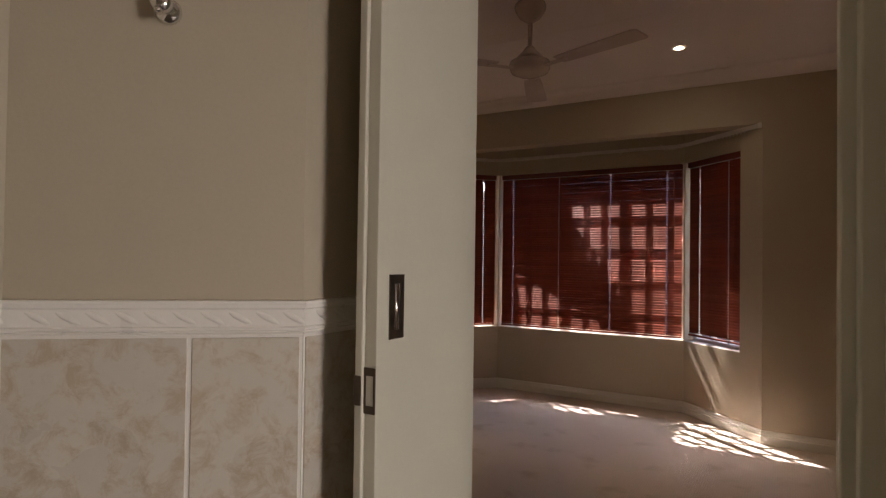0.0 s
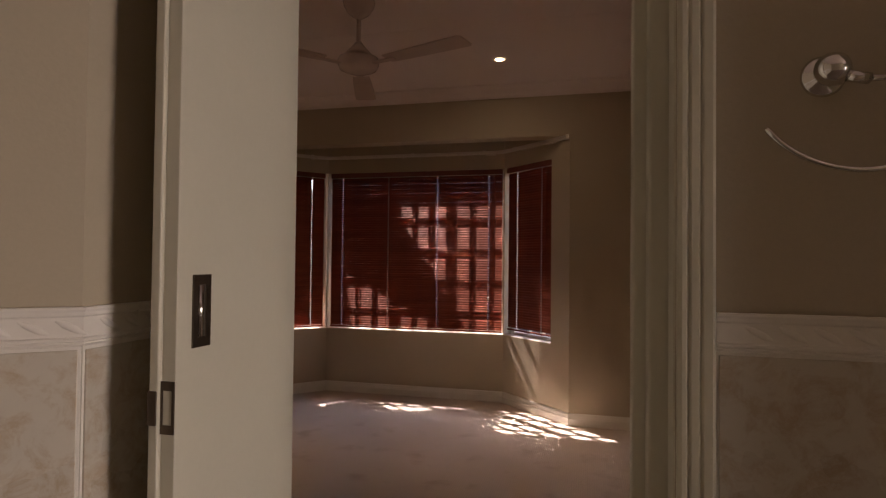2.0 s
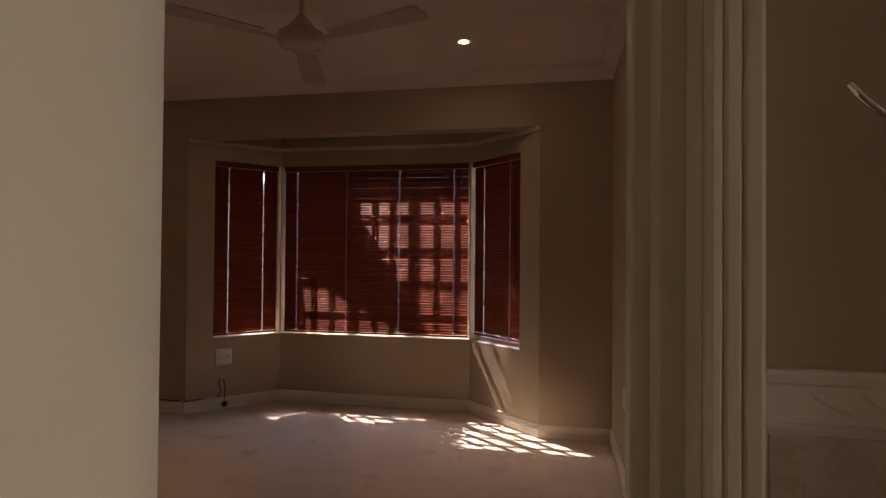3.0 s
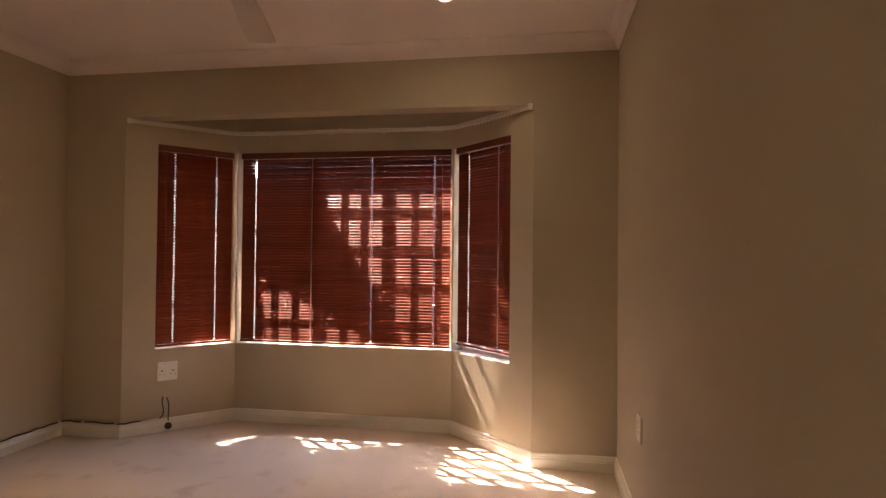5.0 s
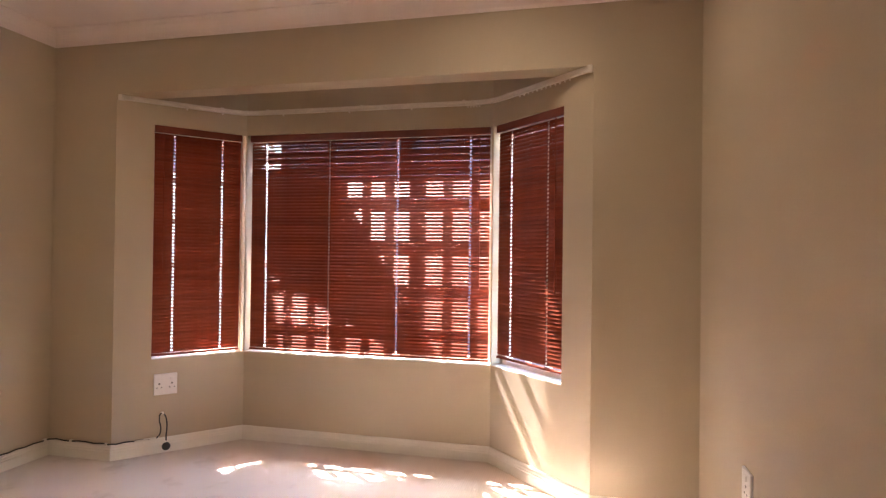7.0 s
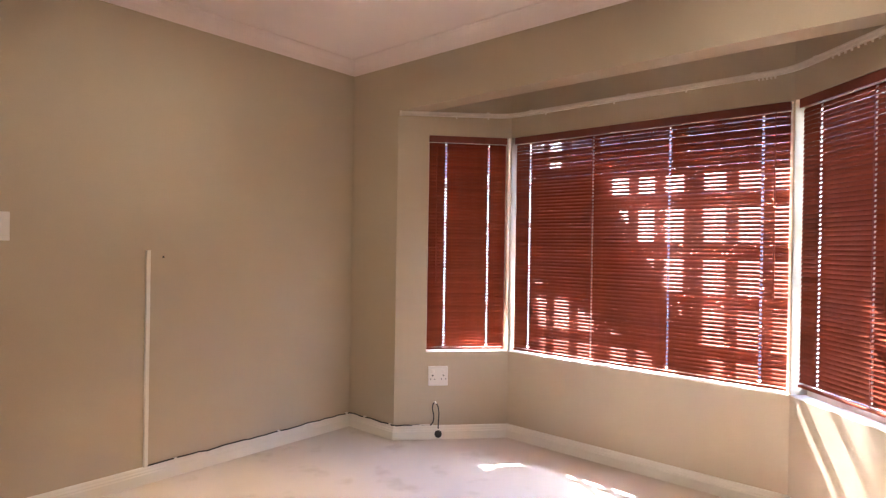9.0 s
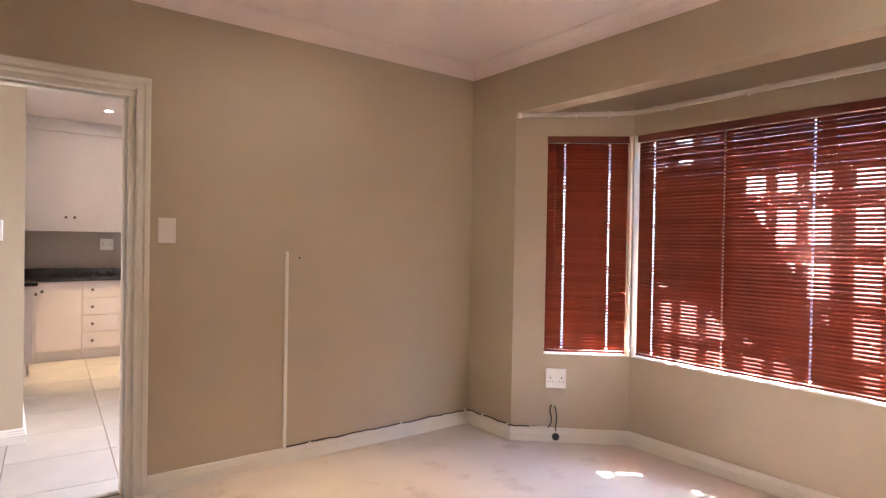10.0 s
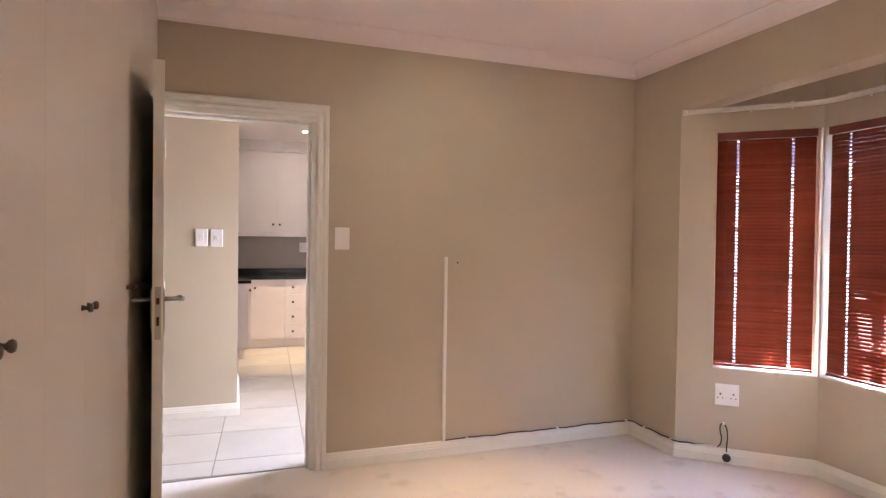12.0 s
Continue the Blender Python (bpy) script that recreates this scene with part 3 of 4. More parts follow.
def downlight(x, y, watts, name_group):
    th = thing("downlight", Matrix.Translation((x, y, CEIL)), "small round recessed ceiling downlight, lit warm", "downlight", group=name_group)
    part("ring", lathe([(0.0245, -0.001), (0.042, -0.001), (0.043, -0.004), (0.036, -0.006), (0.0245, -0.004), (0.0245, -0.001)], 28), WHITE, th, smooth=True)
    part("bulb", lathe([(0, -0.0032), (0.020, -0.0030), (0.024, -0.001), (0, -0.001)], 24), LAMP_WARM, th, "glowing warm bulb", smooth=True)
    lamp = new("downlight_beam", bpy.data.lights.new("downlight_beam", 'SPOT'))
    lamp.data.energy, lamp.data.color, lamp.data.spot_size, lamp.data.spot_blend, lamp.data.shadow_soft_size = watts, (1.0, 0.70, 0.35), radians(54), 1.0, 0.03
    lamp.matrix_world = pose(x, y, CEIL - 0.02)
    return th


downlight(-0.376, 3.958, 3.2, "recessed ceiling downlights")
downlight(-2.20, 3.15, 3.8, "recessed ceiling downlights")
downlight(-6.55, 2.70, 8.0, "recessed ceiling downlights")


# ---- sockets and switches ----
def socket_outlet(m, label, double=True, group="wall sockets"):
    """A plate in a wall's frame: x along, minus y into the room."""
    th = thing("wall_socket", m, label, "wall socket", group=group)
    w, h = (0.132, 0.130) if double else (0.10, 0.115)
    plate = part("plate", box(-w / 2, w / 2, -0.010, 0.0, -h / 2, h / 2, 0.003), PLASTIC, th)
    for cx in ((-0.036, 0.036) if double else (0.0,)):
        part("rocker", box(cx - 0.010, cx + 0.010, -0.0135, -0.009, 0.022, 0.042, 0.002), PLASTIC, plate)
        for dx, dz, r in ((0, 0.004, 0.0055), (-0.0135, -0.020, 0.0035), (0.0135, -0.020, 0.0035)):
            part("pin_hole", lathe([(0, 0), (r, 0), (r, 0.0012), (0, 0.0012)], 12, pose(cx + dx, -0.0095, dz, 90)), HOLE, plate)
    return th


def light_switch(m, label, w=0.075, h=0.125, rockers=1, group="light switches"):
    th = thing("light_switch", m, label, "light switch", group=group)
    plate = part("plate", box(-w / 2, w / 2, -0.009, 0.0, -h / 2, h / 2, 0.003), PLASTIC, th)
    for k in range(rockers):
        z = (k - (rockers - 1) / 2) * 0.03
        part("rocker", box(-0.014, 0.014, -0.0125, -0.008, z - 0.013, z + 0.013, 0.002), PLASTIC, plate)
    part("seam", box(-w / 2 + 0.004, w / 2 - 0.004, -0.0098, -0.0085, -h / 2 + 0.022, -h / 2 + 0.0235), RAIL_PLASTIC, plate)
    return th


socket_outlet(m_left @ Matrix.Translation((0.288, 0, 0.419)), "white double wall socket under the bay side window")
right_wall = on_wall((RIGHT_X, BAY_Y), (RIGHT_X, 1.3))
socket_outlet(right_wall @ Matrix.Translation((BAY_Y - 3.79, 0, 0.485)), "white single wall socket low on the plain wall", double=False)
light_switch(left_wall @ Matrix.Translation((2.552, 0, 1.340)), "white light switch beside the bedroom doorway", w=0.085, h=0.13)

# ---- trunking and cables ----
tr = thing("cable_trunking", left_wall @ Matrix.Translation((3.195, 0, 0.0)), "slim cream vertical cable trunking on the taupe wall", "cable trunking")
part("channel", box(-0.011, 0.011, -0.014, 0.0, 0.088, 1.235, 0.002), WHITE, tr)
part("cover", box(-0.009, 0.009, -0.0165, -0.0135, 0.089, 1.234, 0.001), WHITE, tr)
scar = thing("screw_plug", left_wall @ Matrix.Translation((3.277, 0, 1.199)), "small dark screw hole in the taupe wall", "wall plug")
part("plug", lathe([(0, 0), (0.006, 0), (0.005, 0.003), (0, 0.004)], 10, pose(0, 0.001, 0, 90)), HOLE, scar)

cable = thing("floor_cable", Matrix.Translation((0, 0, 0)), "black cable clipped along the top of the skirting board", "cable")


def wander(points, seed, amp=0.004, step=0.05):
    r = random.Random(seed)
    out = []
    for a, b in zip(points, points[1:]):
        a, b = Vector(a), Vector(b)
        n = max(2, int((b - a).length / step))
        for k in range(n):
            out.append(a.lerp(b, k / n) + Vector((0, 0, r.uniform(-amp, amp))))
    return out + [Vector(points[-1])]


side_dir = (Vector(BAY_L1) - Vector(BAY_L0)).normalized()
side_in = Vector((side_dir.y, -side_dir.x))


def on_side(s, z, off=0.012):
    p = Vector(BAY_L0) + side_dir * s + side_in * off
    return (p.x, p.y, z)


part("cable_run", tube(wander([(LEFT_X + 0.012, 3.205, 0.094), (LEFT_X + 0.012, 3.7, 0.095), (LEFT_X + 0.012, BAY_Y - 0.012, 0.096), (BAY_L0[0] - 0.005, BAY_Y - 0.012, 0.096), on_side(0.02, 0.096), on_side(0.12, 0.094), on_side(0.20, 0.095)], 5), 0.0042), BLACK, cable)
part("taped_end", tube(wander([on_side(0.12, 0.096, 0.013), on_side(0.255, 0.095, 0.013)], 8, 0.002), 0.0046), RAIL_PLASTIC, cable, "white painted stretch of cable")
for p in ((LEFT_X + 0.012, 3.35, 0.094), (LEFT_X + 0.012, 4.0, 0.095), (LEFT_X + 0.012, 4.55, 0.096), (-2.95, BAY_Y - 0.012, 0.096), (-2.70, BAY_Y - 0.012, 0.096)):
    part("clip", box(p[0] - 0.008, p[0] + 0.008, p[1] - 0.008, p[1] + 0.008, p[2] - 0.006, p[2] + 0.007, 0.002), WHITE, cable)
loose = thing("loose_cable", Matrix.Translation((0, 0, 0)), "thin white loose wire sagging along the skirting board", "cable")
part("wire", tube(wander([(LEFT_X + 0.022, 3.22, 0.090), (LEFT_X + 0.024, 3.7, 0.080), (LEFT_X + 0.022, 4.3, 0.085)], 11, 0.006), 0.0025), RAIL_PLASTIC, loose)

cord = thing("power_cord", Matrix.Translation(on_side(0.24, 0.0, 0.0)), "black power cord with a round plug hanging by the skirting", "power cord")
cpts = []
base = Vector(on_side(0.24, 0, 0))
for ds, z, off in ((0.0, 0.096, 0.02), (0.018, 0.12, 0.022), (0.022, 0.16, 0.022), (0.014, 0.20, 0.022), (0.016, 0.235, 0.022), (0.030, 0.245, 0.024), (0.046, 0.228, 0.028), (0.054, 0.19, 0.032), (0.054, 0.15, 0.036), (0.050, 0.11, 0.040), (0.050, 0.075, 0.044)):
    cpts.append(Vector(on_side(0.24 + ds, z, off)) - base)
smooth = []
for i in range(len(cpts) - 1):
    a, b, c, d = cpts[max(i - 1, 0)], cpts[i], cpts[i + 1], cpts[min(i + 2, len(cpts) - 1)]
    for k in range(5):
        t = k / 5
        smooth.append(0.5 * ((2 * b) + (c - a) * t + (2 * a - 5 * b + 4 * c - d) * t * t + (3 * b - a - 3 * c + d) * t ** 3))
part("cord", tube(smooth, 0.0040), BLACK, cord, smooth=True)
plug_at = Vector(on_side(0.29, 0.045, 0.046)) - base
plug = part("plug", lathe([(0, -0.014), (0.021, -0.014), (0.024, -0.009), (0.024, 0.003), (0.016, 0.012), (0.009, 0.016), (0, 0.016)], 20), BLACK, cord, smooth=True,
            at=Matrix.Translation(plug_at) @ m_left.to_3x3().to_4x4() @ pose(0, 0, 0, 70))
for dx, dy in ((0, 0.010), (-0.010, -0.007), (0.010, -0.007)):
    part("pin", lathe([(0, -0.03), (0.0035, -0.03), (0.0035, -0.012), (0, -0.012)], 10, pose(dx, dy, 0)), STEEL, plug)
hook = thing("cable_clip", Matrix.Translation(on_side(0.272, 0.243, 0.0)) @ m_left.to_3x3().to_4x4(), "small white clip holding the cord to the wall", "cable clip")
part("clip_body", box(-0.007, 0.007, -0.030, 0.0, -0.005, 0.006, 0.002), WHITE, hook)
riser = thing("corner_wire", Matrix.Translation((LEFT_X + 0.012, BAY_Y - 0.012, 0.0)), "thin painted wire running up the room corner", "cable")
part("wire", tube(wander([(0, 0, 0.10), (0, 0, 2.47)], 21, 0.0, 0.2), 0.0028), PAINT, riser)

# ---- wardrobe ----
WX = [-3.122, -2.61, -1.96, -1.24, -0.64]
for i in range(4):
    x0, x1 = WX[i], WX[i + 1]
    th = thing("wardrobe_unit", Matrix.Translation((x0, WARDROBE_Y, 0)), "full-height cream built-in wardrobe unit with closed doors" if i else "narrow cream wardrobe unit behind the open door", "wardrobe", group="built-in wardrobe")
    w = x1 - x0
    part("body", box(0.001, w - 0.001, -0.27, -0.022, 0.0, CEIL - 0.002), WARDROBE, th)
    part("plinth", box(0.001, w - 0.001, -0.0215, -0.004, 0.0, 0.075, 0.002), WARDROBE, th)
    n = 2 if i else 1
    for k in range(n):
        a, b = 0.0004 + k * w / n, (k + 1) * w / n - 0.0004
        d = part("door", box(a, b, -0.0215, 0.0, 0.078, 2.475, 0.0006), WARDROBE, th)
        kx = (b - 0.032 if k == 0 else a + 0.032) if n == 2 else b - 0.032
        part("knob", lathe([(0, 0), (0.009, 0), (0.0065, 0.005), (0.0055, 0.012), (0.0115, 0.017), (0.013, 0.022), (0.0105, 0.027), (0, 0.029)], 18, pose(kx, 0, 1.14, -90)), BRONZE, d, "dark bronze knob", smooth=True)
    part("top_filler", box(0.001, w - 0.001, -0.0215, -0.001, 2.478, CEIL - 0.002, 0.001), WARDROBE, th)
structure("wall_niche", box(-0.638, -0.452, 1.302, 1.33, 0, 2.555), PAINT, "narrow taupe wall beside the wardrobe", category="wall")
# ---- bathroom ----
structure("wall_chamfer", prism([(-0.553, 1.1449), (-0.553, 0.885), (-0.933, 0.568), (-0.933, -1.80), (-1.12, -1.80), (-1.12, 1.1449)], 0, 2.75), BATH_PAINT,
          "cream painted bathroom wall with a chamfered corner", category="wall")
structure("wall_bath_front", box(0.337, 4.02, 1.139, 1.1448, 0, 2.75), BATH_PAINT, "cream painted bathroom wall beside the doorway", category="wall")
structure("wall_bath_over", box(-0.55, 0.337, 1.139, 1.1448, 2.05, 2.75), BATH_PAINT, "cream painted wall over the bathroom doorway", category="wall")
wall("wall_bath_right", (4.0, 1.30), (4.0, -1.80), 0.14, 0, 2.75, BATH_PAINT, "bathroom wall with a window", holes=[(1.22, 1.98, 0.47, 1.63)])
# added out of view: blocks the window lamp from the wall by the doorway
structure("bath_shade_nib", box(1.06, 1.16, 0.828, 1.1385, 0, 2.74), BATH_PAINT, "unseen partition added to shade the wall beside the doorway", category="wall")
wall("wall_bath_back", (4.14, -1.80), (-1.10, -1.80), 0.14, 0, 2.75, BATH_PAINT, "plain cream bathroom wall")
structure("floor_bathroom", box(-1.05, 4.10, -1.90, 1.215, -0.10, -0.001), BATH_FLOOR, "brown tiled bathroom floor", category="floor")
structure("ceiling_bathroom", box(-1.10, 4.14, -1.94, 1.30, CEIL, CEIL + 0.08), CEILING, "white bathroom ceiling", category="ceiling")
structure("backdrop", box(4.10, 4.12, -0.72, 0.12, 0.42, 1.68), lamp_material("frosted_daylight", (1.0, 0.95, 0.86), 1.2), "bright frosted bathroom window pane", category="backdrop")

TOP, BOT = 1.137, 1.077


def dado(path, seed, name="dado_band"):
    """The moulded ceramic border above the wall tiles, with a twisted rope in its middle."""
    th = thing(name, Matrix.Translation((0, 0, 0)), "white ceramic border tiles with a twisted rope pattern", "tile border", kind="structure")
    h = TOP - BOT
    prof = [(0, BOT), (0.007, BOT), (0.009, BOT + 0.004), (0.007, BOT + 0.006), (0.010, BOT + 0.008), (0.010, BOT + 0.012), (0.006, BOT + 0.014), (0.006, TOP - 0.016), (0.010, TOP - 0.013),
            (0.011, TOP - 0.008), (0.013, TOP - 0.004), (0.013, TOP), (0, TOP)]
    part("moulding", sweep(path, prof), GLAZE, th)
    r = random.Random(seed)
    zc = (BOT + 0.014 + TOP - 0.016) / 2
    for a, b in zip(path, path[1:]):
        a, b = Vector(a), Vector(b)
        d = (b - a).normalized()
        n = Vector((-d.y, d.x))
        length = (b - a).length
        s = 0.014
        while s < min(length, 1.2) - 0.012:
            bm = bmesh.new()
            add_lathe(bm, [(0, -0.026), (0.0035, -0.022), (0.0062, -0.009), (0.0062, 0.009), (0.0035, 0.022), (0, 0.026)], 12)
            c = a + d * s + n * 0.0030
            part("rope_strand", bm, GLAZE, th, smooth=True, at=Matrix.Translation((c.x, c.y, zc)) @ Matrix.Rotation(math.atan2(d.y, d.x), 4, 'Z') @ pose(0, 0, 0, 0, 62, 0))
            s += 0.047
    return th


GLAZE = material("glazed_white_ceramic", (0.78, 0.75, 0.69), 0.30, vary=0.04, scale=20, fine=90, bump=0.03)
dado([(0.3955, 1.139), (1.598, 1.139)][::-1], 1)
dado([(-0.553, 1.135), (-0.553, 0.885), (-0.933, 0.568), (-0.933, -0.6)], 2)


def tiled(left, right, first, width, height, name_label):
    """Wall tiles under the border; x runs from the left end as seen from inside."""
    length = span(left, right)
    m = on_wall(left, right)
    th = thing("wall_tiling", m, name_label, "wall tiles", kind="structure")
    part("grout", box(0.0, length, -0.003, 0.0, 0.0, BOT - 0.001), GROUT, th)
    xs = [0.0]
    x = first
    while x < length - 0.02:
        xs.append(x)
        x += width
    xs.append(length)
    for a, b in zip(xs, xs[1:]):
        z = BOT - 0.004
        while z > 0.02:
            low = max(0.0, z - height)
            part("tile", box(a + 0.004, b - 0.004, -0.0062, -0.002, low + 0.005, z - 0.002, 0.0012), STONE, th)
            z = low - 0.001
    return th


tiled((-0.933, 0.568), (-0.553, 0.885), 0.302, 0.40, 0.40, "mottled travertine-look wall tiles with pale grout")
tiled((-0.553, 0.885), (-0.553, 1.1385), 0.40, 0.40, 0.40, "mottled travertine-look wall tiles in the door recess")
tiled((-0.933, -1.0), (-0.933, 0.568), 0.385, 0.40, 0.40, "mottled travertine-look wall tiles with pale grout")
tiled((0.3955, 1.139), (1.598, 1.139), 0.36, 0.40, 0.40, "mottled travertine-look wall tiles beside the doorway")

# bathroom doorway: lining, stop and casing on the right hand side, lining on the left
lin = bmesh.new()
add_box(lin, 0.334, 0.360, 1.141, 1.205, 0, 2.05, 0.003)
add_box(lin, 0.303, 0.360, 1.206, 1.262, 0, 2.05, 0.004)
add_box(lin, 0.280, 0.360, 1.263, 1.318, 0, 2.05, 0.004)
structure("door_frame", lin, CREAM, "cream painted stepped door lining of the bathroom doorway", category="door frame")
structure("door_frame", box(-0.458, -0.448, 1.146, 1.299, 0, 2.05, 0.002), CREAM, "cream painted door lining behind the open leaf", category="door frame")
structure("door_frame", box(-0.448, 0.280, 1.146, 1.299, 2.02, 2.052, 0.003), CREAM, "cream painted door head", category="door frame")
casing = bmesh.new()
FLUTE = [(0.0, 0.0), (0.0, 0.012), (0.006, 0.018), (0.012, 0.018), (0.016, 0.013), (0.020, 0.018), (0.030, 0.019), (0.034, 0.014), (0.038, 0.019), (0.050, 0.021), (0.055, 0.016), (0.057, 0.0)]
lo = [casing.verts.new((0.338 + a, 1.139 - d, 0.0)) for a, d in FLUTE]
hi = [casing.verts.new((0.338 + a, 1.139 - d, 2.10)) for a, d in FLUTE]
for j in range(len(FLUTE) - 1):
    casing.faces.new((lo[j], lo[j + 1], hi[j + 1], hi[j]))
casing.faces.new(hi)
bmesh.ops.recalc_face_normals(casing, faces=casing.faces)
structure("trim", casing, CREAM, "cream fluted casing at the bathroom doorway", category="door casing")

# narrow open leaf standing out from the doorway
leaf = thing("door_2", Matrix.Translation((-0.405, 0.912, 0)), "open narrow cream door leaf with a rebated edge", "door", kind="structure")
lb = bmesh.new()
add_box(lb, -0.024, 0.0, 0.0, 0.366, 0.010, 2.015, 0.0015)
add_box(lb, -0.041, -0.0245, -0.008, 0.366, 0.010, 2.015, 0.0025)
part("leaf", lb, CREAM, leaf)
pull = part("flush_pull", bmesh.new(), BRONZE, leaf, "dark bronze recessed flush pull")
pm = bmesh.new()
py, pz = 0.056, 1.129
for b in ((py - 0.0215, py - 0.010, pz - 0.058, pz + 0.058), (py + 0.010, py + 0.0215, pz - 0.058, pz + 0.058), (py - 0.010, py + 0.010, pz - 0.058, pz - 0.042), (py - 0.010, py + 0.010, pz + 0.042, pz + 0.058)):
    add_box(pm, 0.0003, 0.0035, b[0], b[1], b[2], b[3])
pm.to_mesh(pull.data)
pm.free()
part("recess", box(0.0002, 0.0012, py - 0.010, py + 0.010, pz - 0.042, pz + 0.042), STEEL, pull, "shadowed steel recess")
part("grip", tube([(0.0022, py - 0.004, pz - 0.041), (0.0022, py - 0.004, pz + 0.041)], 0.0052, 12), CHROME, pull, "chrome grip bar", smooth=True)
lk = part("lock_face", bmesh.new(), BRONZE, leaf, "dark bronze lock plate on the door edge")
km = bmesh.new()
kz = 0.985
for b in ((-0.0245, -0.0205, kz - 0.040, kz + 0.040), (-0.0045, -0.0005, kz - 0.040, kz + 0.040), (-0.0205, -0.0045, kz - 0.040, kz - 0.026), (-0.0205, -0.0045, kz + 0.026, kz + 0.040)):
    add_box(km, b[0], b[1], -0.0025, -0.0002, b[2], b[3])
add_box(km, -0.0405, -0.0255, -0.0115, -0.0082, kz - 0.026, kz + 0.026, 0.001)
km.to_mesh(lk.data)
km.free()
part("bolt_slot", box(-0.0205, -0.0045, -0.0012, -0.0002, kz - 0.026, kz + 0.026), CREAM, lk)


# ---- chrome towel ring and robe hook ----
def towel_ring():
    th = thing("towel_ring", pose(0.544, 1.139, 1.497), "open-ended chrome towel ring on a round wall knob beside the doorway", "towel ring")
    part("rose", lathe([(0, 0), (0.030, 0), (0.031, 0.004), (0.027, 0.009), (0.012, 0.013), (0.010, 0.020), (0, 0.021)], 32, pose(0, 0, 0, 90)), CHROME, th, smooth=True)
    part("knob", lathe([(0, 0.016)] + [(0.024 * math.sin(radians(a)), 0.040 - 0.024 * math.cos(radians(a))) for a in range(20, 180, 16)] + [(0, 0.064)], 32, pose(0, 0, 0, 90)), CHROME, th, smooth=True)
    arc = [(0.041 - 0.16 * math.cos(radians(a)), -0.040, 0.013 - 0.16 * math.sin(radians(a))) for a in range(37, 178, 5)]
    part("ring", tube(arc, 0.0042, 12), CHROME, th, smooth=True)
    part("collar", tube([(0.018, -0.044, -0.012), (0.046, -0.042, -0.017)], 0.0085, 14), CHROME, th, smooth=True)
    part("arm", tube([(0.040, -0.042, -0.016), (0.085, -0.041, -0.018), (0.130, -0.040, -0.024), (0.165, -0.040, -0.036), (0.188, -0.040, -0.052), (0.199, -0.040, -0.075)], 0.0048, 12), CHROME, th, smooth=True)


towel_ring()
cham = on_wall((-0.933, 0.568), (-0.553, 0.885))
hk = thing("robe_hook", cham @ Matrix.Translation((0.255, 0, 1.645)), "chrome robe hook on the chamfered bathroom wall", "hook")
part("rose", lathe([(0, 0), (0.022, 0), (0.023, 0.005), (0.018, 0.010), (0.009, 0.014), (0.008, 0.026), (0.016, 0.032), (0.019, 0.042), (0.015, 0.052), (0, 0.056)], 28, pose(0, 0, 0, 90)), CHROME, hk, smooth=True)
part("peg", tube([(0, -0.035, 0.004), (0, -0.045, -0.010), (0, -0.056, -0.020), (0, -0.064, -0.018)], 0.006, 12), CHROME, hk, smooth=True)

# ---- hall and kitchen ----
HX = -4.37
structure("wall_hall", prism([(HX, -1.0), (HX, 1.985), (-5.37, 1.985), (-5.37, -1.0)], 0, 2.75), PAINT, "pale taupe hall wall ending at an outer corner", category="wall")
structure("wall_kitchen", box(-8.0, -7.66, -1.0, 4.6, 0, 2.75), SPLASH, "taupe kitchen wall behind the cabinets", category="wall")
structure("wall_kitchen_side", box(-8.0, -5.37, -1.14, -1.0, 0, 2.75), PAINT, "plain kitchen side wall", category="wall")
wall("wall_hall_end", (-8.0, 4.5), (-3.26, 4.5), 0.14, 0, 2.75, PAINT, "hall end wall with a glazed door opening", holes=[(3.60, 4.66, -0.1, 2.1)])
structure("wall_hall_back", box(-5.37, -3.26, -1.14, -1.0, 0, 2.75), PAINT, "plain wall closing the hall", category="wall")
structure("wall_hall_side", box(-3.262, -3.14, -1.14, 0.9, 0, 2.75), PAINT, "plain hall side wall", category="wall")
structure("ceiling_hall", box(-8.0, -3.2, -1.14, 4.64, CEIL, CEIL + 0.08), CEILING, "white hall and kitchen ceiling", category="ceiling")
structure("baseboard", sweep([(HX, -0.5), (HX, 1.985), (-5.37, 1.985), (-5.37, 1.0)][::-1], SKIRT), WHITE, "moulded white skirting round the hall corner", category="skirting")
hall_wall = on_wall((HX, 0.0), (HX, 1.0))
light_switch(hall_wall @ Matrix.Translation((1.731, 0, 1.333)), "white light switch on the hall wall", w=0.085, h=0.13, rockers=2)
light_switch(hall_wall @ Matrix.Translation((1.834, 0, 1.331)), "white dimmer light switch on the hall wall", w=0.085, h=0.13)

hall_floor = structure("floor_hall", box(-7.9, -3.19, -1.1, 4.6, -0.12, -0.005), FLOOR_GROUT, "cream tiled hall and kitchen floor with dark joints", category="floor")


KNOB = [(0, 0), (0.010, 0), (0.007, 0.006), (0.006, 0.014), (0.014, 0.020), (0.015, 0.026), (0.010, 0.030), (0, 0.031)]


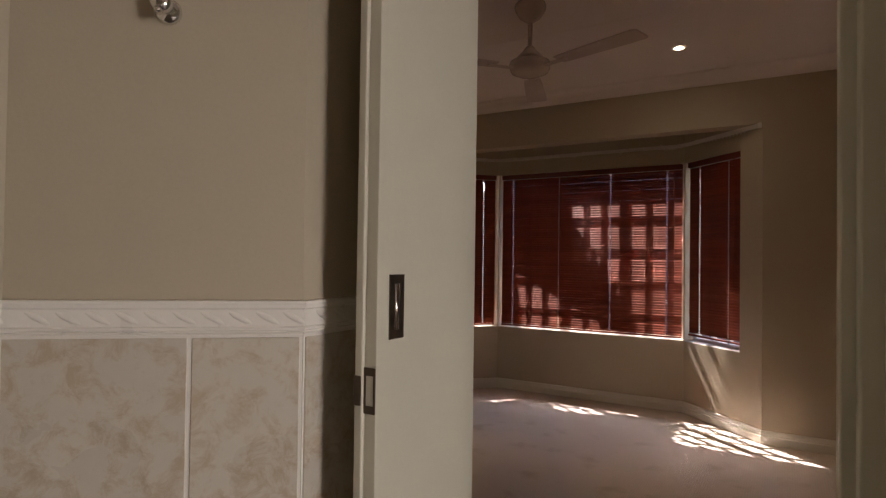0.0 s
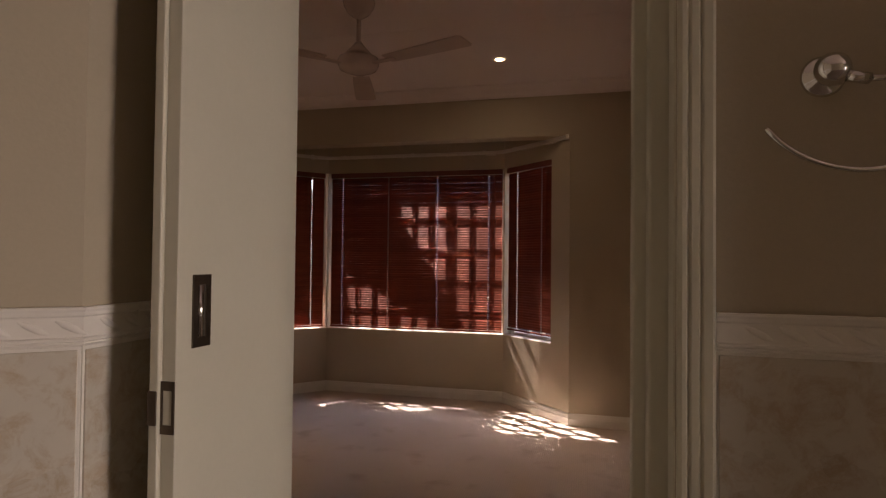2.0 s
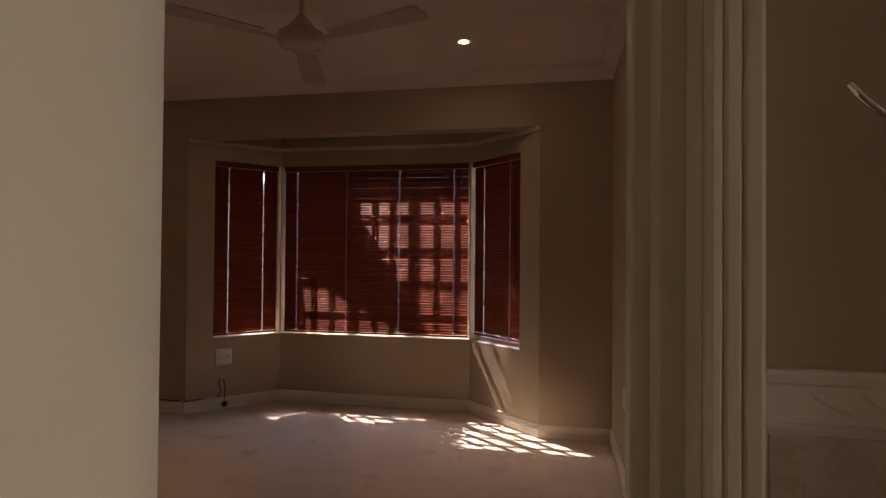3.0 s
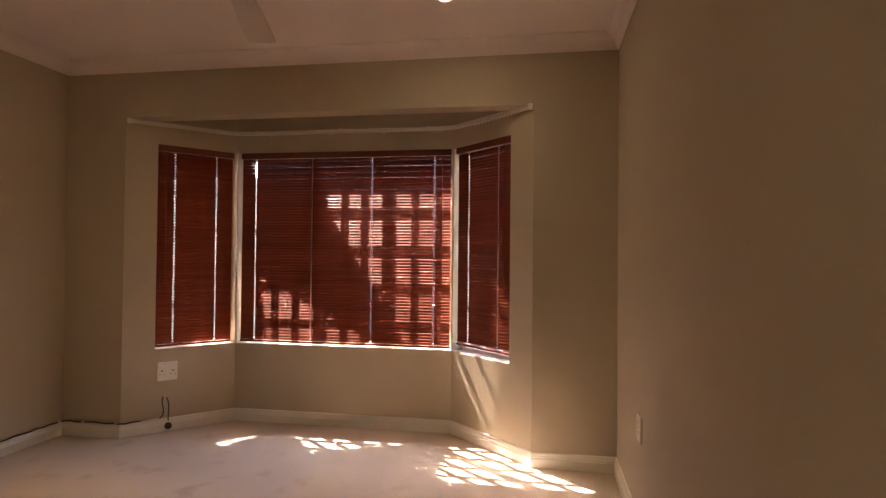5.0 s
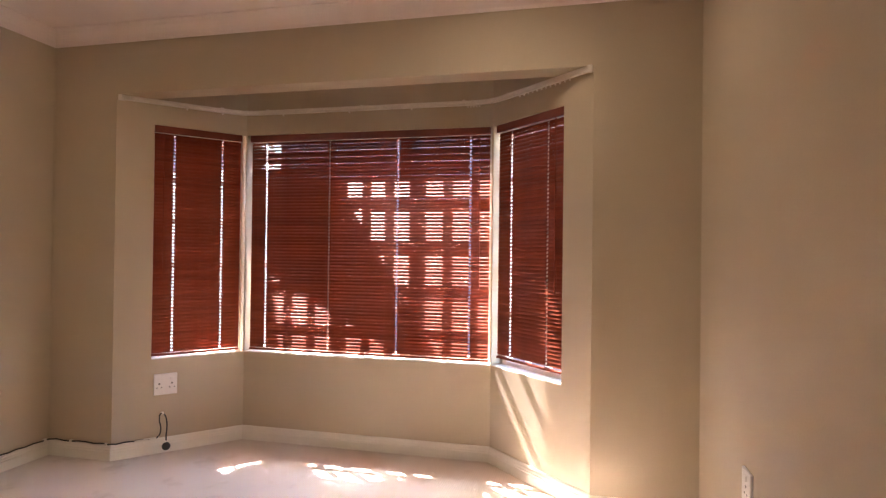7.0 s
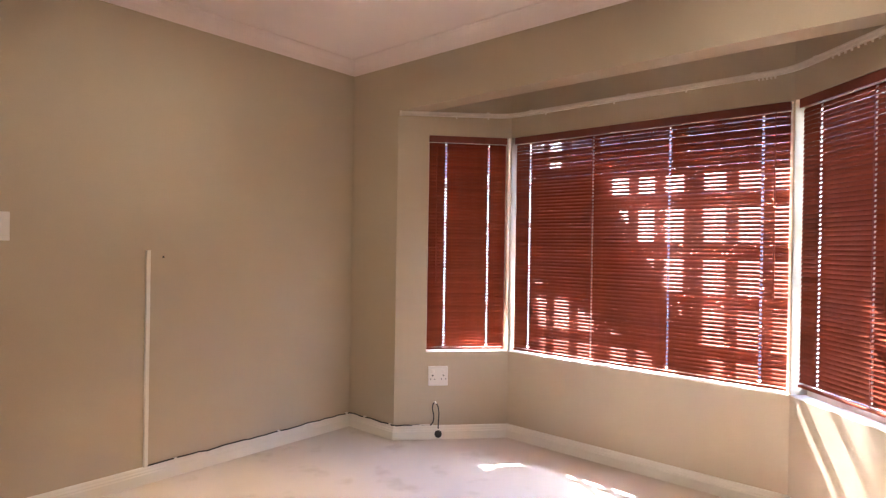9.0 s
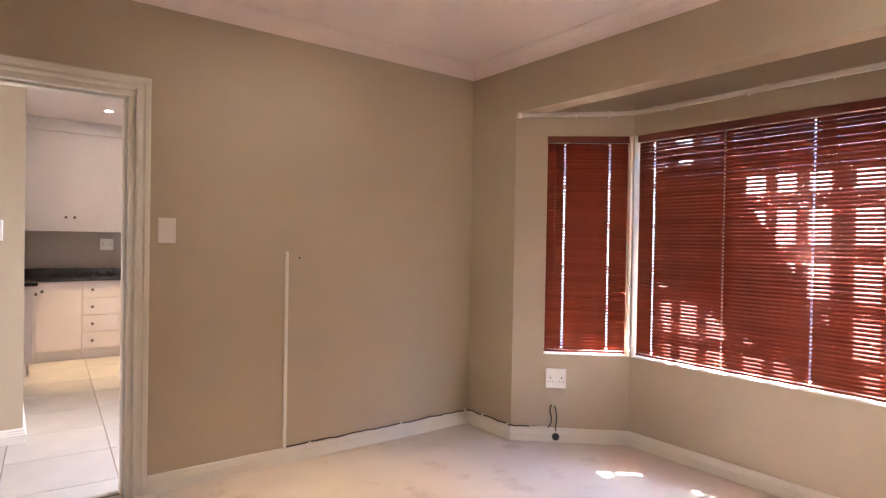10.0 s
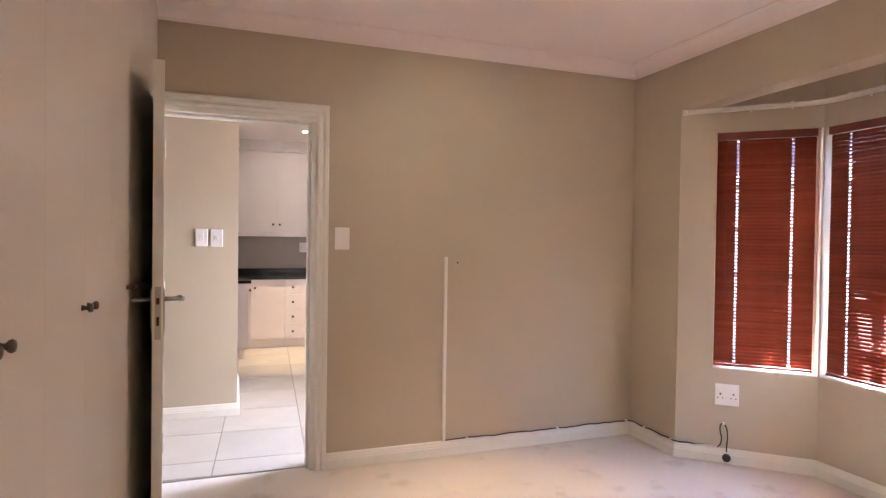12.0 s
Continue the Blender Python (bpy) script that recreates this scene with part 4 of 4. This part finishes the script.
def kitchen_unit(m, w, front, label):
    """A base cabinet; its front looks along local x, its width runs along local y."""
    th = thing("base_cabinet", m, label, "kitchen cabinet", group="kitchen base cabinets")
    part("body", box(-0.58, -0.020, 0.001, w - 0.001, 0.13, 0.853), KITCHEN, th)
    part("plinth", box(-0.56, -0.055, 0.001, w - 0.001, 0.0175, 0.128), WARDROBE, th)
    if front == "drawers":
        for k in range(4):
            f = part("drawer", box(-0.0195, 0.0, 0.002, w - 0.002, 0.132 + k * 0.18, 0.129 + (k + 1) * 0.18, 0.002), KITCHEN, th)
            part("knob", lathe(KNOB, 16, pose(0, 0.095, 0.13 + (k + 0.5) * 0.18, 0, 90)), BRONZE, f, "dark round knob", smooth=True)
    else:
        n = 1 if front == "door" else 2
        for k in range(n):
            a, b = k * w / n + 0.0015, (k + 1) * w / n - 0.0015
            f = part("door", box(-0.0195, 0.0, a, b, 0.132, 0.85, 0.002), KITCHEN, th)
            part("knob", lathe(KNOB, 16, pose(0, b - 0.04 if n == 2 and k == 0 else a + 0.05, 0.755, 0, 90)), BRONZE, f, "dark round knob", smooth=True)
    return th


corner_unit = kitchen_unit(Matrix.Translation((-7.05, 2.135, -0.022)), 0.40, "door", "cream kitchen base cabinet with one closed door")
part("filler_panel", box(-0.03, -0.002, -0.036, 0.0005, 0.13, 0.853, 0.001), KITCHEN, corner_unit)
part("filler_plinth", box(-0.08, -0.055, -0.09, 0.0005, 0.0175, 0.128), WARDROBE, corner_unit)
kitchen_unit(Matrix.Translation((-7.05, 2.535, -0.022)), 0.50, "drawers", "cream kitchen drawer cabinet with four drawers")
kitchen_unit(Matrix.Translation((-7.05, 3.035, -0.022)), 0.60, "doors", "cream kitchen base cabinet with two doors")
kitchen_unit(pose(-6.45, 2.105, -0.022, 0, 0, 90), 0.57, "doors", "cream kitchen base cabinet on the returning run")
wt = thing("worktop", Matrix.Translation((-7.05, 1.505, 0.833)), "polished black granite L-shaped kitchen worktop with an upstand", "worktop")
part("slab", box(-0.605, 0.025, 0.0, 2.15, 0.0, 0.032, 0.004), GRANITE, wt)
part("return_slab", box(0.0255, 0.62, 0.0, 0.625, 0.0, 0.032, 0.004), GRANITE, wt)
part("upstand", box(-0.605, -0.585, 0.0, 2.15, 0.0325, 0.105, 0.003), GRANITE, wt)
for y0, y1 in ((1.505, 2.125), (2.125, 2.765), (2.765, 3.405)):
    th = thing("wall_cabinet", Matrix.Translation((-7.34, y0, 1.40)), "cream kitchen wall cabinet with two closed doors", "kitchen cabinet", group="kitchen wall cabinets")
    w = y1 - y0
    part("body", box(-0.315, -0.020, 0.0002, w - 0.0002, 0.0, 1.02), KITCHEN, th)
    part("light_pelmet", box(-0.05, 0.006, 0.001, w - 0.001, -0.045, -0.001, 0.002), KITCHEN, th)
    part("cornice_top", box(-0.315, 0.020, 0.0002, w - 0.0002, 1.021, 1.06, 0.004), KITCHEN, th)
    part("bulkhead", box(-0.315, -0.004, 0.0002, w - 0.0002, 1.061, CEIL - 1.402), KITCHEN, th)
    for k in range(2):
        a, b = k * w / 2 + 0.0002, (k + 1) * w / 2 - 0.0002
        f = part("door", box(-0.0195, 0.0, a, b, 0.002, 1.018, 0.0003), KITCHEN, th)
        part("knob", lathe(KNOB, 16, pose(0, b - 0.04 if k == 0 else a + 0.04, 0.105, 0, 90)), BRONZE, f, "dark round knob", smooth=True)
kw = on_wall((-7.66, 0.0), (-7.66, 1.0))
socket_outlet(kw @ Matrix.Translation((2.83, 0, 1.215)), "white double wall socket on the kitchen splashback")

# ---- outside ----
structure("ground", box(-300, 300, -300, 300, -0.55, -0.35), PAVING, "bare paved yard outside the bay reaching to the horizon", category="ground")
# added wall: blocks the low sky between the two house blocks
structure("garden_wall", box(-8.05, -4.2, 9.4, 9.62, -0.4, 2.45), PLASTER, "plastered wall added across the yard to hide the low sky", category="garden wall")
# added block that keeps the view between the slats dark
house = thing("neighbour_house", Matrix.Translation((-4.2, 9.4, -0.4)), "house block added behind the blinds, its shade put into a dark colour", "house")
part("wall", box(0, 14, 0, 6, 0, 4.0), OUTSIDE_DARK, house)
part("roof", box(-0.1, 14.3, -0.3, 6.3, 4.0, 4.25), TIMBER, house)
# same added block again, left of the gap where sky shows
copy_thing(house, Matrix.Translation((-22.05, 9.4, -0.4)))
structure("roof", box(-8.2, 1.9, -2.1, 4.72, 2.76, 2.86), TIMBER, "roof slab over the rooms", category="roof")
# outline added to shape the sunlight: its notches set the lit patches on the blinds
structure("eave", prism([(-6.2, 4.60), (-5.4, 5.30), (-3.9, 6.15), (-3.60, 6.02), (-3.52, 5.97), (-3.49, 6.10), (-3.27, 6.36), (-2.93, 5.99), (-2.16, 6.317), (-2.16, 5.658), (1.9, 5.658), (1.9, 4.60)], 2.555, 2.70), TIMBER, "unseen eave shape added and notched to cast the sun shadows on the bay", category="eave")

# ---- pieces of the hall floor ----
tile_mesh = bpy.data.meshes.new("tile")
bm = box(0.003, 0.527, 0.003, 0.527, -0.012, 0.0, 0.0015)
bm.to_mesh(tile_mesh)
bm.free()
tile_mesh.materials.append(FLOOR_TILE)
cut_mesh = bpy.data.meshes.new("tile_cut")
bm = box(0.003, 0.228, 0.003, 0.527, -0.012, 0.0, 0.0015)
bm.to_mesh(cut_mesh)
bm.free()
cut_mesh.materials.append(FLOOR_TILE)
laid = Matrix.Translation((-3.673, 2.402, -0.002)) @ Matrix.Rotation(radians(-2.8), 4, 'Z')
for i in range(-8, 2):
    for j in range(-7, 4):
        at = laid @ Vector((-0.283 + 0.53 * i, 0.53 * j, 0))
        if at.x > -3.25 or at.x < -7.9 or at.y > 4.2 or at.y < -1.2:
            continue
        t = new("tile", cut_mesh if i == 1 else tile_mesh)
        t.parent = hall_floor
        t.matrix_local = Matrix.Translation(at) @ laid.to_3x3().to_4x4()
